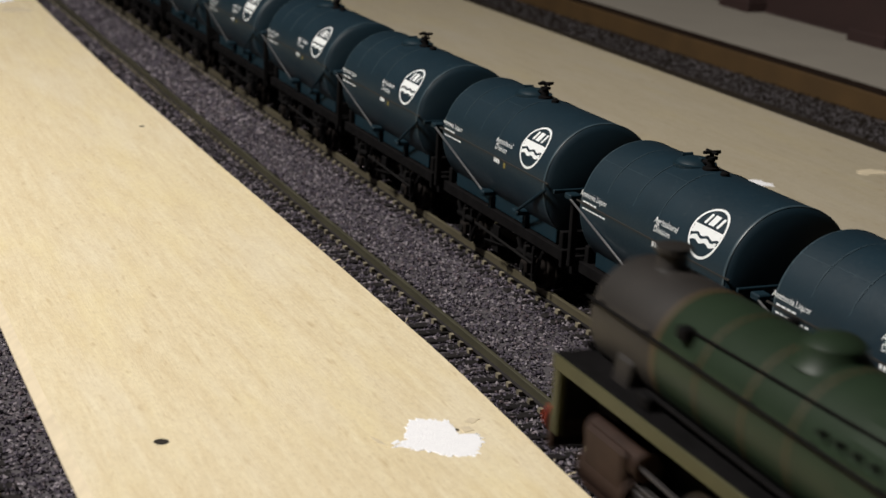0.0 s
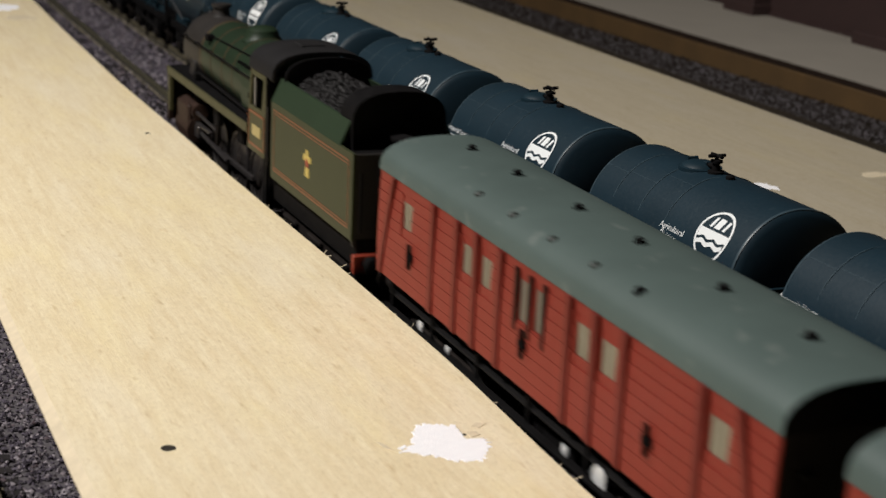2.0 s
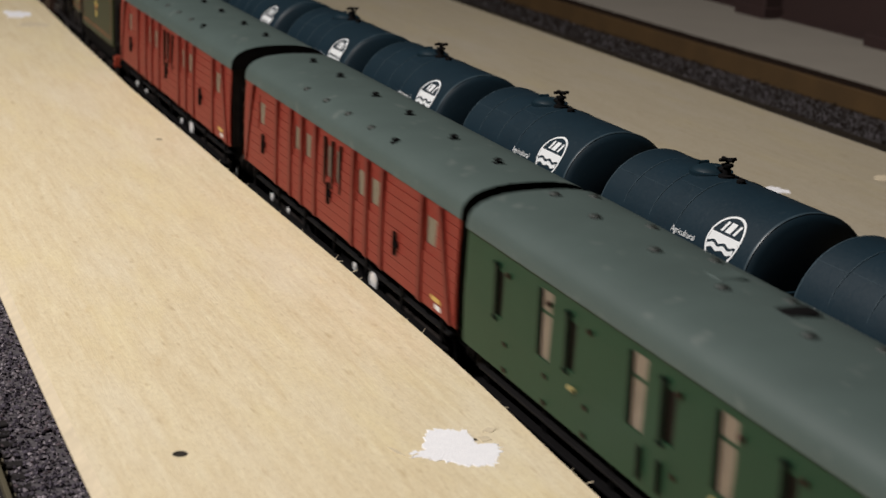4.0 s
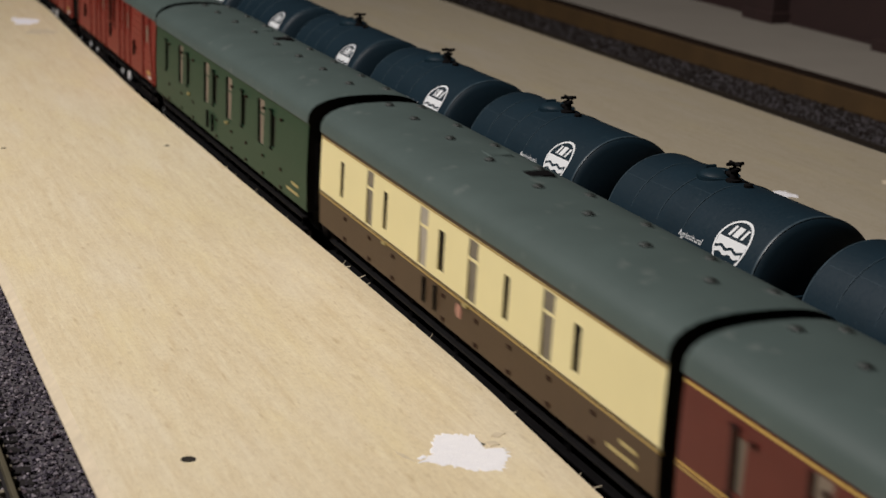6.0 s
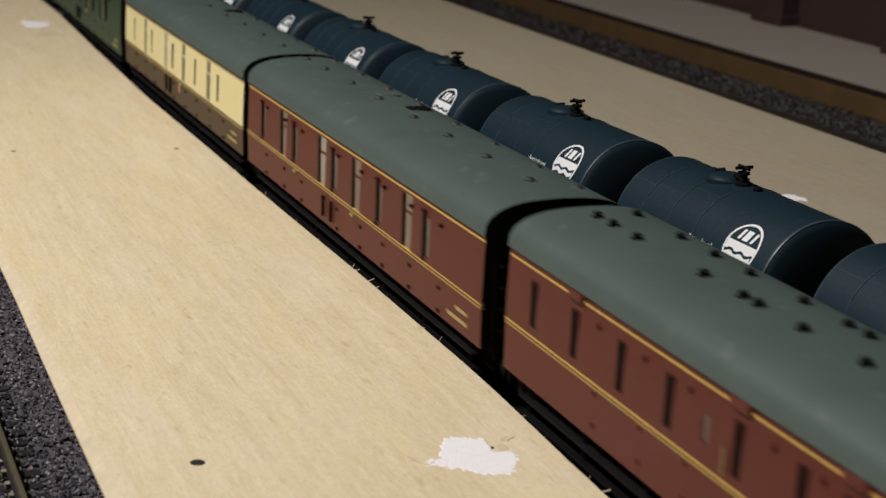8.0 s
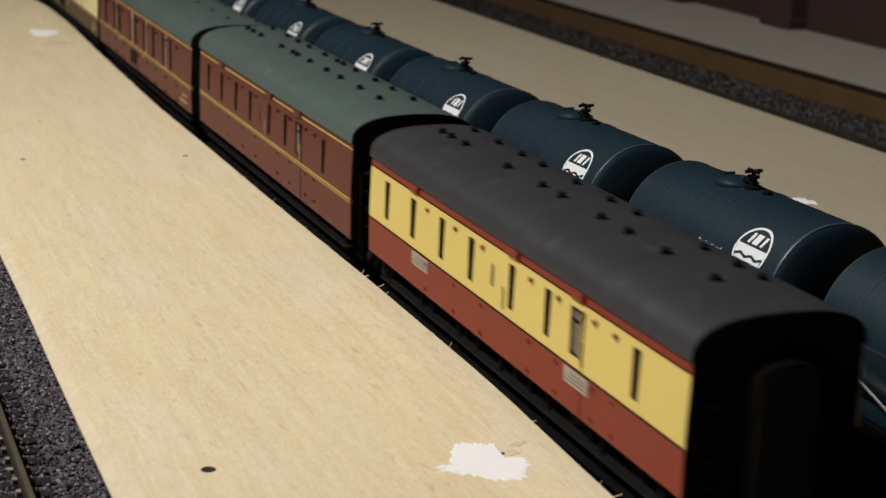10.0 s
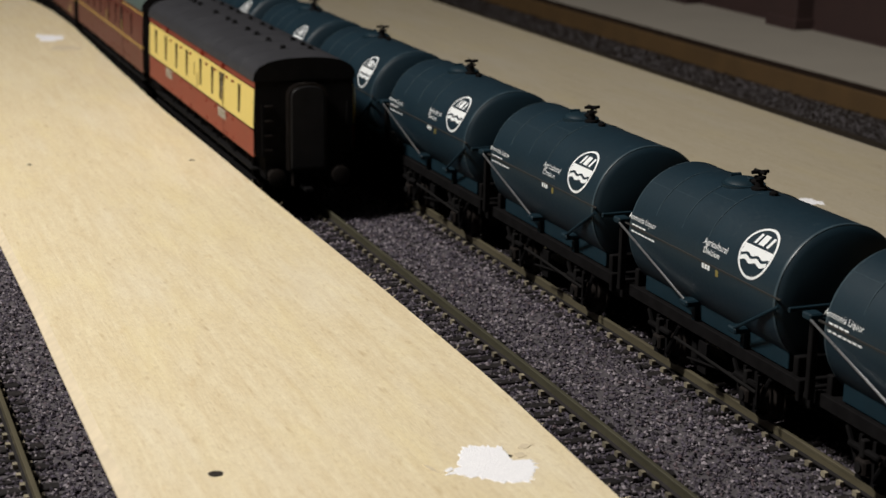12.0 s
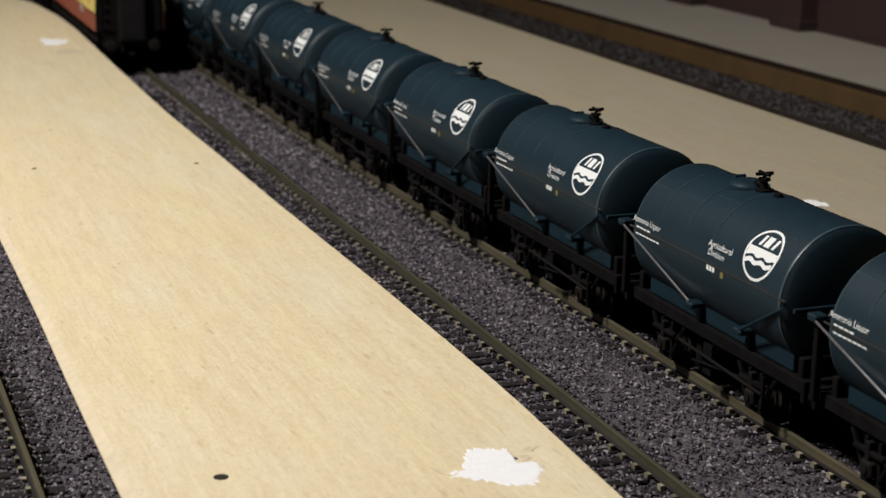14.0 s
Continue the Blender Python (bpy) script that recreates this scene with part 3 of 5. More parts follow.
def badge_bm(r):
    """A round badge: a ring, three plain slanted bars over three waves."""
    bm = bmesh.new()
    ring = lambda q: [(q * math.cos(i * math.pi / 20), q * math.sin(i * math.pi / 20)) for i in range(41)]
    flat_strip(ring(r), ring(r * 0.90), bm)
    wave = lambda x, y: (x, y + 0.045 * r * math.sin(x / r * 9.5))
    for top, low in ((0.16, -0.16), (-0.27, -0.44)):
        h0, h1 = 0.90 * r * math.cos(math.asin(max(-1, top))), 0.90 * r * math.cos(math.asin(abs(low)))
        h = min(h0, h1)
        xs = np.linspace(-h, h, 25)
        flat_strip([(x, top * r) if top > 0 else wave(x, top * r) for x in xs], [wave(x, low * r) for x in xs], bm)
    for x0 in (-0.42, 0.36):
        flat_poly([(r * (x0 - 0.06), 0.26 * r), (r * (x0 + 0.09), 0.26 * r), (r * (x0 + 0.19), 0.68 * r), (r * (x0 + 0.04), 0.68 * r)], bm)
    flat_poly([(-0.20 * r, 0.26 * r), (0.14 * r, 0.26 * r), (0.22 * r, 0.69 * r), (-0.12 * r, 0.69 * r)], bm)
    return bm


def axle_set(parent, y, radius=6.2, gauge=16.5, mat=GRIME):
    w = part("wheelset", rod((-gauge / 2 - 1.5, y, radius), (gauge / 2 + 1.5, y, radius), 1.0), mat, parent)
    for s in (-1, 1):
        x = s * (gauge / 2 + 0.4)
        bm = turned([(radius + 0.7, -s * 1.4), (radius + 0.7, -s * 0.9), (radius, -s * 0.8), (radius, s * 1.1), (radius - 1.1, s * 1.2), (radius - 1.3, s * 0.5), (2.2, s * 0.5), (1.8, s * 1.3)], "x", 24, at=(x, y, radius))
        part("wheel", bm, [mat], w, smooth=True)
    return w


def buffer_bm(x, y, z, s, length=6.0, head=3.1):
    return turned([(1.9, 0), (1.7, s * length * 0.55), (1.0, s * length * 0.6), (1.0, s * length * 0.85), (head, s * length * 0.88), (head, s * length * 0.97), (head * 0.8, s * length)], "y", 14, at=(x, y, z))


def w_iron(x, y):
    """An open axle guard: two upright horns, two splayed legs and a keep."""
    bm = box(x - 0.5, x + 0.5, y - 3.0, y - 1.9, 3.6, 12.8)
    box(x - 0.5, x + 0.5, y + 1.9, y + 3.0, 3.6, 12.8, bm)
    box(x - 0.5, x + 0.5, y - 3.4, y + 3.4, 2.9, 3.7, bm)
    for s in (-1, 1):
        rod((x, y + s * 2.4, 4.2), (x, y + s * 8.0, 12.8), 0.6, 6, bm)
    return bm


def fitted_text(words, width, height):
    """Lettering of a given width and capital height."""
    bm = text_bm(words, 1.0)
    x1 = max(v.co.x for v in bm.verts)
    for v in bm.verts:
        v.co.x *= width / x1
        v.co.y *= height / 0.7
    return bm


def arc_bm(y, half, a0, a1, q, proud=0.2):
    """A weld bead round part of the tank that fades into the plate at both ends."""
    bm, rows = bmesh.new(), []
    for i in range(19):
        f = i / 18
        a, h = radians(a0 + (a1 - a0) * f), proud * min(1, 5 * f, 5 * (1 - f))
        rows.append([bm.verts.new((q * r * math.cos(a), y + d, TZ + r * math.sin(a))) for r, d in ((TR - 0.2, -half), (TR - 0.02 + h, -half * 0.5), (TR - 0.02 + h, half * 0.5), (TR - 0.2, half))])
    for a, b in zip(rows, rows[1:]):
        for i in range(3):
            bm.faces.new((a[i], a[i + 1], b[i + 1], b[i]))
    return bm


def ridge_bm(y0, y1, angle, q):
    """A faint lengthwise plate seam."""
    a, w = radians(angle), 0.09 / TR
    bm, cs = bmesh.new(), []
    for y in (y0, y1):
        cs.append([bm.verts.new((q * r * math.cos(a + d), y, TZ + r * math.sin(a + d))) for r, d in ((TR - 0.2, -w), (TR + 0.04, -w), (TR + 0.04, w), (TR - 0.2, w))])
    for i in range(4):
        bm.faces.new((cs[0][i], cs[0][(i + 1) % 4], cs[1][(i + 1) % 4], cs[1][i]))
    bm.faces.new(cs[0])
    bm.faces.new(cs[1][::-1])
    return bm


def tank_wagon():
    w = empty("tank_wagon", "dark teal tank wagon with white lettering on black underframe", "tank wagon", "row of tank wagons")
    crease = TH - 3.2
    tank = part("tank", turned([(TR - 0.25, -crease), (TR, -crease + 0.3), (TR, 0), (TR, crease - 0.3), (TR - 0.25, crease)], "y", 72, at=(0, 0, TZ)), TEAL, w, smooth=True)
    for s in (-1, 1):
        dish = [(r, s * (crease + d)) for r, d in ((TR - 0.15, -0.05), (16.4, 0.5), (15.2, 1.1), (12.5, 1.9), (9.0, 2.6), (5.0, 3.1), (0.5, 3.3))]
        part("tank_end", turned(dish, "y", 72, at=(0, 0, TZ)), TEAL, tank, "dished dark teal tank end", smooth=True)
        # rim in the lighter teal: its highlight is put into the colour
        rim = [(TR - 0.3, s * (crease - 0.7)), (TR + 0.07, s * (crease - 0.6)), (TR + 0.09, s * (crease - 0.2)), (TR - 0.05, s * (crease + 0.1)), (TR - 0.3, s * (crease + 0.15))]
        part("rim", turned(rim, "y", 72, at=(0, 0, TZ)), TEAL_GLINT, tank, "tank rim with its highlight in the colour", smooth=True)
    for y in (-2.2, 10.0, 23.0):
        for q in (-1, 1):
            part("weld_ring", arc_bm(y, 0.22, 22, 88, q), TEAL_GLINT, tank)
    for q in (-1, 1):
        for y0, y1, a in ((23.4, 34.4, 48), (-1.8, 9.6, 62), (10.4, 22.6, 50)):
            part("panel_seam", ridge_bm(y0, y1, a, q), SEAM_TEAL, tank)
    for s in (-1, 1):
        part("seam", box(s * (TR - 0.3), s * (TR + 0.16), -TH + 1, TH - 1, TZ + 1.4, TZ + 1.75), SEAM, tank)
    top = TZ + TR
    lid = part("manhole", turned([(5.4, top - 1.2), (5.4, top + 0.1), (4.7, top + 0.3), (4.3, top + 0.8), (3.0, top + 1.3), (1.6, top + 1.5), (0.4, top + 1.6)], "z", 20, at=(0, 8.6, 0)), TEAL_FRAME, w, smooth=True)
    part("hinge", rod((-1.5, 12.6, top + 1.2), (1.5, 12.6, top + 1.2), 0.6), TEAL_FRAME, lid)
    part("lid_clamp", box(-0.7, 0.7, 5.0, 6.4, top + 0.4, top + 2.0), TEAL_FRAME, lid, bevel=0.2)
    bm = turned([(2.0, top - 0.6), (2.0, top + 0.5), (1.1, top + 0.7), (0.9, top + 2.4), (1.5, top + 2.6), (1.5, top + 3.2), (0.5, top + 3.4), (0.5, top + 4.5)], "z", 12, at=(0, 1.5, 0))
    valve = part("valve", bm, BLACK, w, smooth=True)
    for p, q in (((-2.3, 1.5), (2.3, 1.5)), ((0, -0.8), (0, 3.8))):
        part("valve_handle", rod((*p, top + 4.3), (*q, top + 4.3 + 0.02 * p[0]), 0.45, 8), BLACK, valve)
    part("spout", rod((0, 1.5, top + 1.6), (0, 4.6, top + 1.3), 0.6), BLACK, valve)
    part("relief_cap", turned([(1.1, top - 0.5), (1.1, top + 0.6), (0.6, top + 1.0)], "z", 10, at=(0, -5.0, 0)), BLACK, w, smooth=True)
    # cradle and end frames
    for q in (-1, 1):
        part("cradle_plate", box(q * 11.0, q * 12.4, -TH + 3, TH - 5, 16.8, 21.6), TEAL_FRAME, w, bevel=0.2)
        for s in (-1, 1):
            foot = part("rod_foot", box(q * 12.0, q * 16.6, s * 11.3 - 6.9, s * 11.3 - 3.3, 20.4, 22.0), TEAL_FRAME, w, bevel=0.4)
            part("foot_web", box(q * 11.8, q * 13.4, s * 11.3 - 6.0, s * 11.3 - 4.4, 16.6, 20.6), TEAL_FRAME, foot)
            if s > 0:
                stanchion = part("stanchion", box(q * 14.6, q * 16.4, TH + 1.9, TH + 3.5, 15.0, 33.6), BLACK, w, bevel=0.2)
                part("bracket", box(q * 14.6, q * 18.0, TH + 0.8, TH + 4.2, 33.2, 34.8), TEAL_FRAME, stanchion, bevel=0.3)
                part("tie_rod", rod((q * 17.7, TH + 1.6, 33.8), (q * 16.1, 6.4, 22.0), 0.30), STEEL, w, "bright steel tie rod")
            else:
                part("tie_rod", rod((q * 17.6, -TH + 0.4, 32.9), (q * 16.0, -16.2, 21.2), 0.42), TEAL_FRAME, w)
    for s in (-1, 1):
        part("end_beam", box(-16.8, 16.8, s * (TH + 1.7), s * (TH + 2.6), 32.2, 33.3), TEAL_FRAME, w, bevel=0.15)
        part("end_plate", box(-12.5, 12.5, s * (TH - 1.0), s * (TH + 1.0), 15.0, 21.0), BLACK, w, bevel=0.2)
    # underframe
    for q in (-1, 1):
        part("solebar", box(q * 12.0, q * 13.6, -TH - 3.6, TH + 3.6, 13.4, 16.6), BLACK, w, bevel=0.2)
        for s in (-1, 1):
            guard = part("axle_guard", w_iron(q * 13.0, s * 21.0), BLACK, w)
            part("axle_box", box(q * 12.2, q * 15.2, s * 21 - 1.9, s * 21 + 1.9, 4.8, 8.4), GRIME, guard, bevel=0.5)
            part("leaf_spring", prism([(q * 13.4, 9.4), (q * 14.8, 9.4), (q * 14.8, 10.8), (q * 13.4, 10.8)], s * 21 - 5.5, s * 21 + 5.5), BLACK, guard, bevel=0.4)
            part("axle_cover", rod((q * 15.0, s * 21.0, 6.6), (q * 15.6, s * 21.0, 6.6), 1.1, 12), STEP, guard, "dusty round axle cover")
            part("spring_shackle", box(q * 13.2, q * 14.9, s * 21 - 0.8, s * 21 + 0.8, 8.6, 12.6), STEP, guard, bevel=0.2)
            part("buffer", buffer_bm(q * 11.2, s * (TH + 4.9), 14.0, s, 2.2, 2.9), STEP, w, smooth=True)
        part("brake_lever", rod((q * 14.4, -28, 11.2), (q * 14.4, 6, 7.0), 0.32), BLACK, w)
        part("v_hanger", prism([(q * 13.3, 12.7), (q * 13.9, 12.7), (q * 13.9, 5.0), (q * 13.3, 5.0)], -2.0, 2.0), BLACK, w)
        for y in (-11, 11):
            part("brake_shoe", box(q * 7.4, q * 9.8, y - 1.4, y + 1.4, 3.0, 9.5), BLACK, w, bevel=0.3)
        part("hand_brake_lever", rod((q * 14.8, -26, 8.8), (q * 14.8, 12, 10.4), 0.4), STEP, w, "dusty brake lever")
        part("lever_guide", box(q * 14.4, q * 15.1, -27.0, -26.2, 6.0, 13.2), BLACK, w)
    part("floor_frame", box(-13.0, 13.0, -TH - 3.5, TH + 3.5, 14.0, 16.4), BLACK, w)
    for s in (-1, 1):
        part("headstock", box(-14.6, 14.6, s * (TH + 3.6), s * (TH + 5.0), 12.2, 17.2), BLACK, w, bevel=0.2)
        part("coupling", box(-1.6, 1.6, s * (TH + 4.8), s * (TH + 6.6), 7.6, 8.8), BLACK, w, bevel=0.3)
        part("coupling_mount", box(-1.0, 1.0, s * (TH + 1), s * (TH + 5.0), 7.8, 14.1), BLACK, w)
        axle_set(w, s * 21.0)
    # printed marks
    mark = lambda bm, u, v: part("lettering", wrap_mesh(bm, u, v, TR + 0.11), WHITE, tank, "white printed lettering")
    part("badge", wrap_mesh(badge_bm(6.5), -22.4, 9.1, TR + 0.11), WHITE, tank, "round white badge with waves")
    mark(fitted_text("Ammonia Liquor", 14.0, 1.5), 35.2, 3.3)
    mark(fitted_text("Agricultural", 10.6, 1.5), -1.2, 5.7)
    mark(fitted_text("Division", 7.4, 1.5), -2.0, 3.7)
    for u, v, wd, k in ((33.0, 1.9, 7.5, 4), (33.0, 0.2, 12.5, 7)):
        bm = bmesh.new()
        for i in range(k):
            x = i * wd / k
            flat_poly([(x, 0), (x + wd / k * 0.8, 0), (x + wd / k * 0.8, 0.42), (x, 0.42)], bm)
        mark(bm, u, v)
    bm = bmesh.new()
    for x in (0, 1.3, 2.6):
        flat_poly([(x, 0), (x + 1.0, 0), (x + 1.0, 1.2), (x, 1.2)], bm)
    mark(bm, -2.6, 0.1)
    bm = bmesh.new()
    flat_poly([(0, 0), (1.3, 0), (1.3, 1.5), (0, 1.5)], bm)
    part("yellow_patch", wrap_mesh(bm, -8.9, -0.4, TR + 0.11), PALE_YELLOW, tank)
    return w


WAGON_Y = [167.0, 254.0, 342.2, 431.9, 521.6, 609.4, 697.2, 785.0, 873.0, 961.0, 1049.0, 1137.0]
first_wagon = tank_wagon()
first_wagon.matrix_basis = heading_pose(TANKS, WAGON_Y[0], 21)
for wy in WAGON_Y[1:]:
    copy_thing(first_wagon, heading_pose(TANKS, wy, 21))


# ---- train vehicles: y forward, z from the rail top ----
def cut_side(x, s, half, z0, z1, holes, breaks, depth=0.9):
    """One side wall with real openings. holes: (y0, y1, z0, z1); breaks: heights where the paint changes, lowest first."""
    bm = bmesh.new()
    ys = sorted({-half, half, *[h[0] for h in holes], *[h[1] for h in holes]})
    zs = sorted({z0, z1, *breaks, *[h[2] for h in holes], *[h[3] for h in holes]})
    inside = lambda y, z: any(h[0] < y < h[1] and h[2] < z < h[3] for h in holes)
    lean = lambda z: x - s * 0.0035 * (z - 26) ** 2 * (0.6 if z < 26 else 0.5)
    quad = lambda pts: bm.faces.new([bm.verts.new(p) for p in pts])
    for ya, yb in zip(ys, ys[1:]):
        for za, zb in zip(zs, zs[1:]):
            ym, zm = (ya + yb) / 2, (za + zb) / 2
            if not inside(ym, zm):
                f = quad([(lean(za), ya, za), (lean(za), yb, za), (lean(zb), yb, zb), (lean(zb), ya, zb)])
                f.material_index = sum(zm > b for b in breaks)
    for ya, yb, za, zb in holes:
        d = lambda z: lean(z) - s * depth
        for p, q in (((ya, za), (yb, za)), ((yb, za), (yb, zb)), ((yb, zb), (ya, zb)), ((ya, zb), (ya, za))):
            f = quad([(lean(p[1]), p[0], p[1]), (lean(q[1]), q[0], q[1]), (d(q[1]), q[0], q[1]), (d(p[1]), p[0], p[1])])
            f.material_index = sum((za + zb) / 2 > b for b in breaks)
    bmesh.ops.remove_doubles(bm, verts=bm.verts, dist=0.001)
    return bm


def roof_profile(half, eave, apex, n=14, overhang=0.4, thick=0.8):
    w = half + overhang
    outer = []
    for i in range(n + 1):
        a = math.pi * i / n
        c, s = math.cos(a), math.sin(a)
        outer.append((-w * math.copysign(abs(c) ** 0.80, c), eave - thick + (apex - eave + thick) * s ** 0.72))
    return outer


def bogie(parent, y, wheels=(-15.5, 15.5), rim=None):
    b = part("bogie", box(-6.5, 6.5, y - 4, y + 4, 7.0, 11.5), BLACK, parent, bevel=0.5)
    for s in (-1, 1):
        part("side_frame", prism([(s * 11.6, 5.0), (s * 13.0, 5.0), (s * 13.0, 9.8), (s * 11.6, 9.8)], y + wheels[0] - 6, y + wheels[-1] + 6), GRIME, b, bevel=0.4)
        part("bolster", box(s * 6.2, s * 11.8, y - 3.5, y + 3.5, 7.2, 10.2), BLACK, b, bevel=0.3)
        for d in wheels:
            part("axle_box", box(s * 12.6, s * 14.8, y + d - 2.4, y + d + 2.4, 4.2, 8.6), GRIME, b, bevel=0.4)
    for d in wheels:
        for s in (-1, 1):
            bm = turned([(6.9, -s * 1.3), (6.9, -s * 0.8), (6.1, -s * 0.7), (6.1, s * 1.1), (5.1, s * 1.2), (5.0, s * 0.5), (1.8, s * 0.6), (1.4, s * 1.4)], "x", 22, at=(s * 8.65, y + d, 6.15))
            wheel = part("wheel", bm, GRIME, b, smooth=True)
            if rim:
                part("wheel_rim", turned([(6.2, s * 0.9), (6.2, s * 1.3), (4.6, s * 1.35), (4.5, s * 0.9)], "x", 22, at=(s * 8.65, y + d, 6.15)), rim, wheel, "bright metal wheel rim", smooth=True)
        part("axle", rod((-8, y + d, 6.15), (8, y + d, 6.15), 0.9), BLACK, b)


def coach_shell(v, half, width, breaks, paints, holes, roof_mat, eave=45.0, apex=52.0, z0=18.0, end_mat=None):
    """Body, roof, ends and underframe shared by the vans and coaches."""
    hw = width / 2
    for s in (-1, 1):
        part("side_panel", cut_side(s * hw, s, half, z0, eave, holes, breaks), paints, v)
    prof = roof_profile(hw - 0.4, eave, apex)
    bm = prism(prof, -half - 0.3, half + 0.3)
    bm.normal_update()
    for f in bm.faces:
        f.material_index = 1 if abs(f.normal.y) > 0.9 else 0
    roof = part("roof", bm, [roof_mat, BLACK], v, smooth=True)
    inner = [(x * 0.985, z - 0.6) for x, z in roof_profile(hw - 0.8, eave, apex)]
    for s in (-1, 1):
        end = part("end_wall", prism([(-hw + 0.9, z0)] + inner + [(hw - 0.9, z0)], s * half - s * 1.2, s * half), end_mat or BLACK, v)
        arch = [(-6.5, 15.5), (-6.5, 41.0), (-5.6, 43.2), (-3.5, 44.4), (0, 44.9), (3.5, 44.4), (5.6, 43.2), (6.5, 41.0), (6.5, 15.5)]
        if end_mat is None:
            g = part("gangway", prism(arch, s * half, s * (half + 4.2)), GANGWAY, end, "black corridor gangway bellows", bevel=0.9)
            for d in (1.0, 2.2, 3.4):
                part("gangway_rib", prism([(x * 1.05, 15.4 if z < 16 else z + 0.35) for x, z in arch], s * (half + d), s * (half + d + 0.45)), GRIME, g)
        for z in (22.0, 27.0, 32.0, 37.0):
            part("end_step", box(-hw + 4.0, -hw + 6.4, s * half, s * (half + 1.5), z, z + 0.5), GRIME, end)
        part("brake_pipe", rod((-4.5, s * (half + 1.0), 15.5), (-4.5, s * (half + 1.2), 9.5), 0.5), GRIME, end)
        for q in (-1, 1):
            part("buffer", buffer_bm(q * 11.2, s * (half - 0.4), 13.4, s, 6.0, 3.2), GRIME, end, smooth=True)
            part("hand_rail", rod((q * (hw - 3.0), s * (half + 0.5), 20), (q * (hw - 3.0), s * (half + 0.5), 38), 0.3), BLACK, end)
    part("solebar", box(-hw + 4.2, hw - 4.2, -half + 0.5, half - 0.5, 11.8, z0 + 0.3), BLACK, v, bevel=0.2)
    for s in (-1, 1):
        part("step_board", box(s * (hw - 3.4), s * (hw - 1.0), -half + 7, half - 7, 14.0, 14.7), STEP, v, "dusty black step board", bevel=0.15)
        for y in np.linspace(-half + 12, half - 12, 6):
            part("step_hanger", box(s * (hw - 4.4), s * (hw - 2.6), y - 0.6, y + 0.6, 14.4, z0 + 0.2), BLACK, v)
            part("solebar_bracket", box(s * (hw - 4.4), s * (hw - 3.6), y + 9.0, y + 11.5, 12.2, z0 - 1.2), GRIME, v, bevel=0.2)
    part("floor", box(-hw + 1, hw - 1, -half + 1, half - 1, z0 - 0.2, z0 + 0.6), BLACK, v)
    part("partition", box(-hw + 2.4, hw - 2.4, -half + 2, half - 2, z0 + 0.6, eave - 1), GRIME, v)
    for s in (-1, 1):
        part("coupling", box(-1.5, 1.5, s * (half - 2), s * (half + 5.5), 8.0, 9.4), BLACK, v, bevel=0.3)
        part("coupling_mount", box(-1.1, 1.1, s * (half - 6), s * (half - 1), 8.2, 12.4), BLACK, v)
    return roof


def pane(v, y, zc, w, h, hw, mat, bar=False, frame_mat=None, ribs=0):
    for s in (-1, 1):
        x = s * (hw - 0.78)
        p = part("window", box(x - 0.25, x + 0.25, y - w / 2 - 0.3, y + w / 2 + 0.3, zc - h / 2 - 0.3, zc + h / 2 + 0.3), mat, v)
        if bar:
            part("window_bar", box(x + s * 0.2, x + s * 0.36, y - w / 2, y + w / 2, zc + h * 0.16, zc + h * 0.16 + 0.7), frame_mat or WHITE, p)
        for i in range(ribs):
            z = zc - h / 2 + h * (i + 1) / (ribs + 1)
            part("window_bar", box(x + s * 0.2, x + s * 0.32, y - w / 2, y + w / 2, z - 0.16, z + 0.16), frame_mat or BLIND_BAR, p)


def vent(v, me, x, y, eave, apex, hw):
    z = eave - 0.8 + (apex - eave + 0.8) * max(0.0, 1 - abs(x / (hw)) ** 2.5) ** 0.45
    shared("roof_vent", me, v, x, y, z - 0.3)


VENT = shaped(turned([(1.4, -0.4), (1.4, 0.4), (0.7, 0.6), (0.7, 0.9), (1.2, 1.1), (0.5, 1.5)], "z", 10), "roof_vent", BLACK)
VENT_SMALL = shaped(turned([(1.35, -0.4), (1.3, 0.6), (0.9, 1.0), (0.04, 1.15)], "z", 10), "roof_vent", ROOF_VENT)


def trusses(v, half, y0, y1, boards=True):
    for s in (-1, 1) if boards else ():
        part("footboard", box(s * 15.2, s * 17.2, -half + 6, half - 6, 10.4, 11.2), BLACK, v, bevel=0.15)
        for y in np.linspace(-half + 10, half - 10, 7):
            part("step_bracket", box(s * 15.4, s * 16.0, y - 0.5, y + 0.5, 11.0, 17.2), BLACK, v)
    for s in (-1, 1):
        part("truss", rod((s * 14.0, y0, 8.0), (s * 14.0, y1, 8.0), 0.6), BLACK, v)
        part("truss_tie", rod((s * 14.0, y0, 8.0), (s * 14.0, y0 - 12, 12.6), 0.5), BLACK, v)
        part("truss_tie", rod((s * 14.0, y1, 8.0), (s * 14.0, y1 + 12, 12.6), 0.5), BLACK, v)
    part("battery_box", box(-13.0, -6, y0 + 8, y0 + 26, 6.0, 12.4), BLACK, v, bevel=0.4)
    part("vacuum_tank", rod((4, y1 - 26, 9.4), (4, y1 - 8, 9.4), 3.0, 14), BLACK, v)


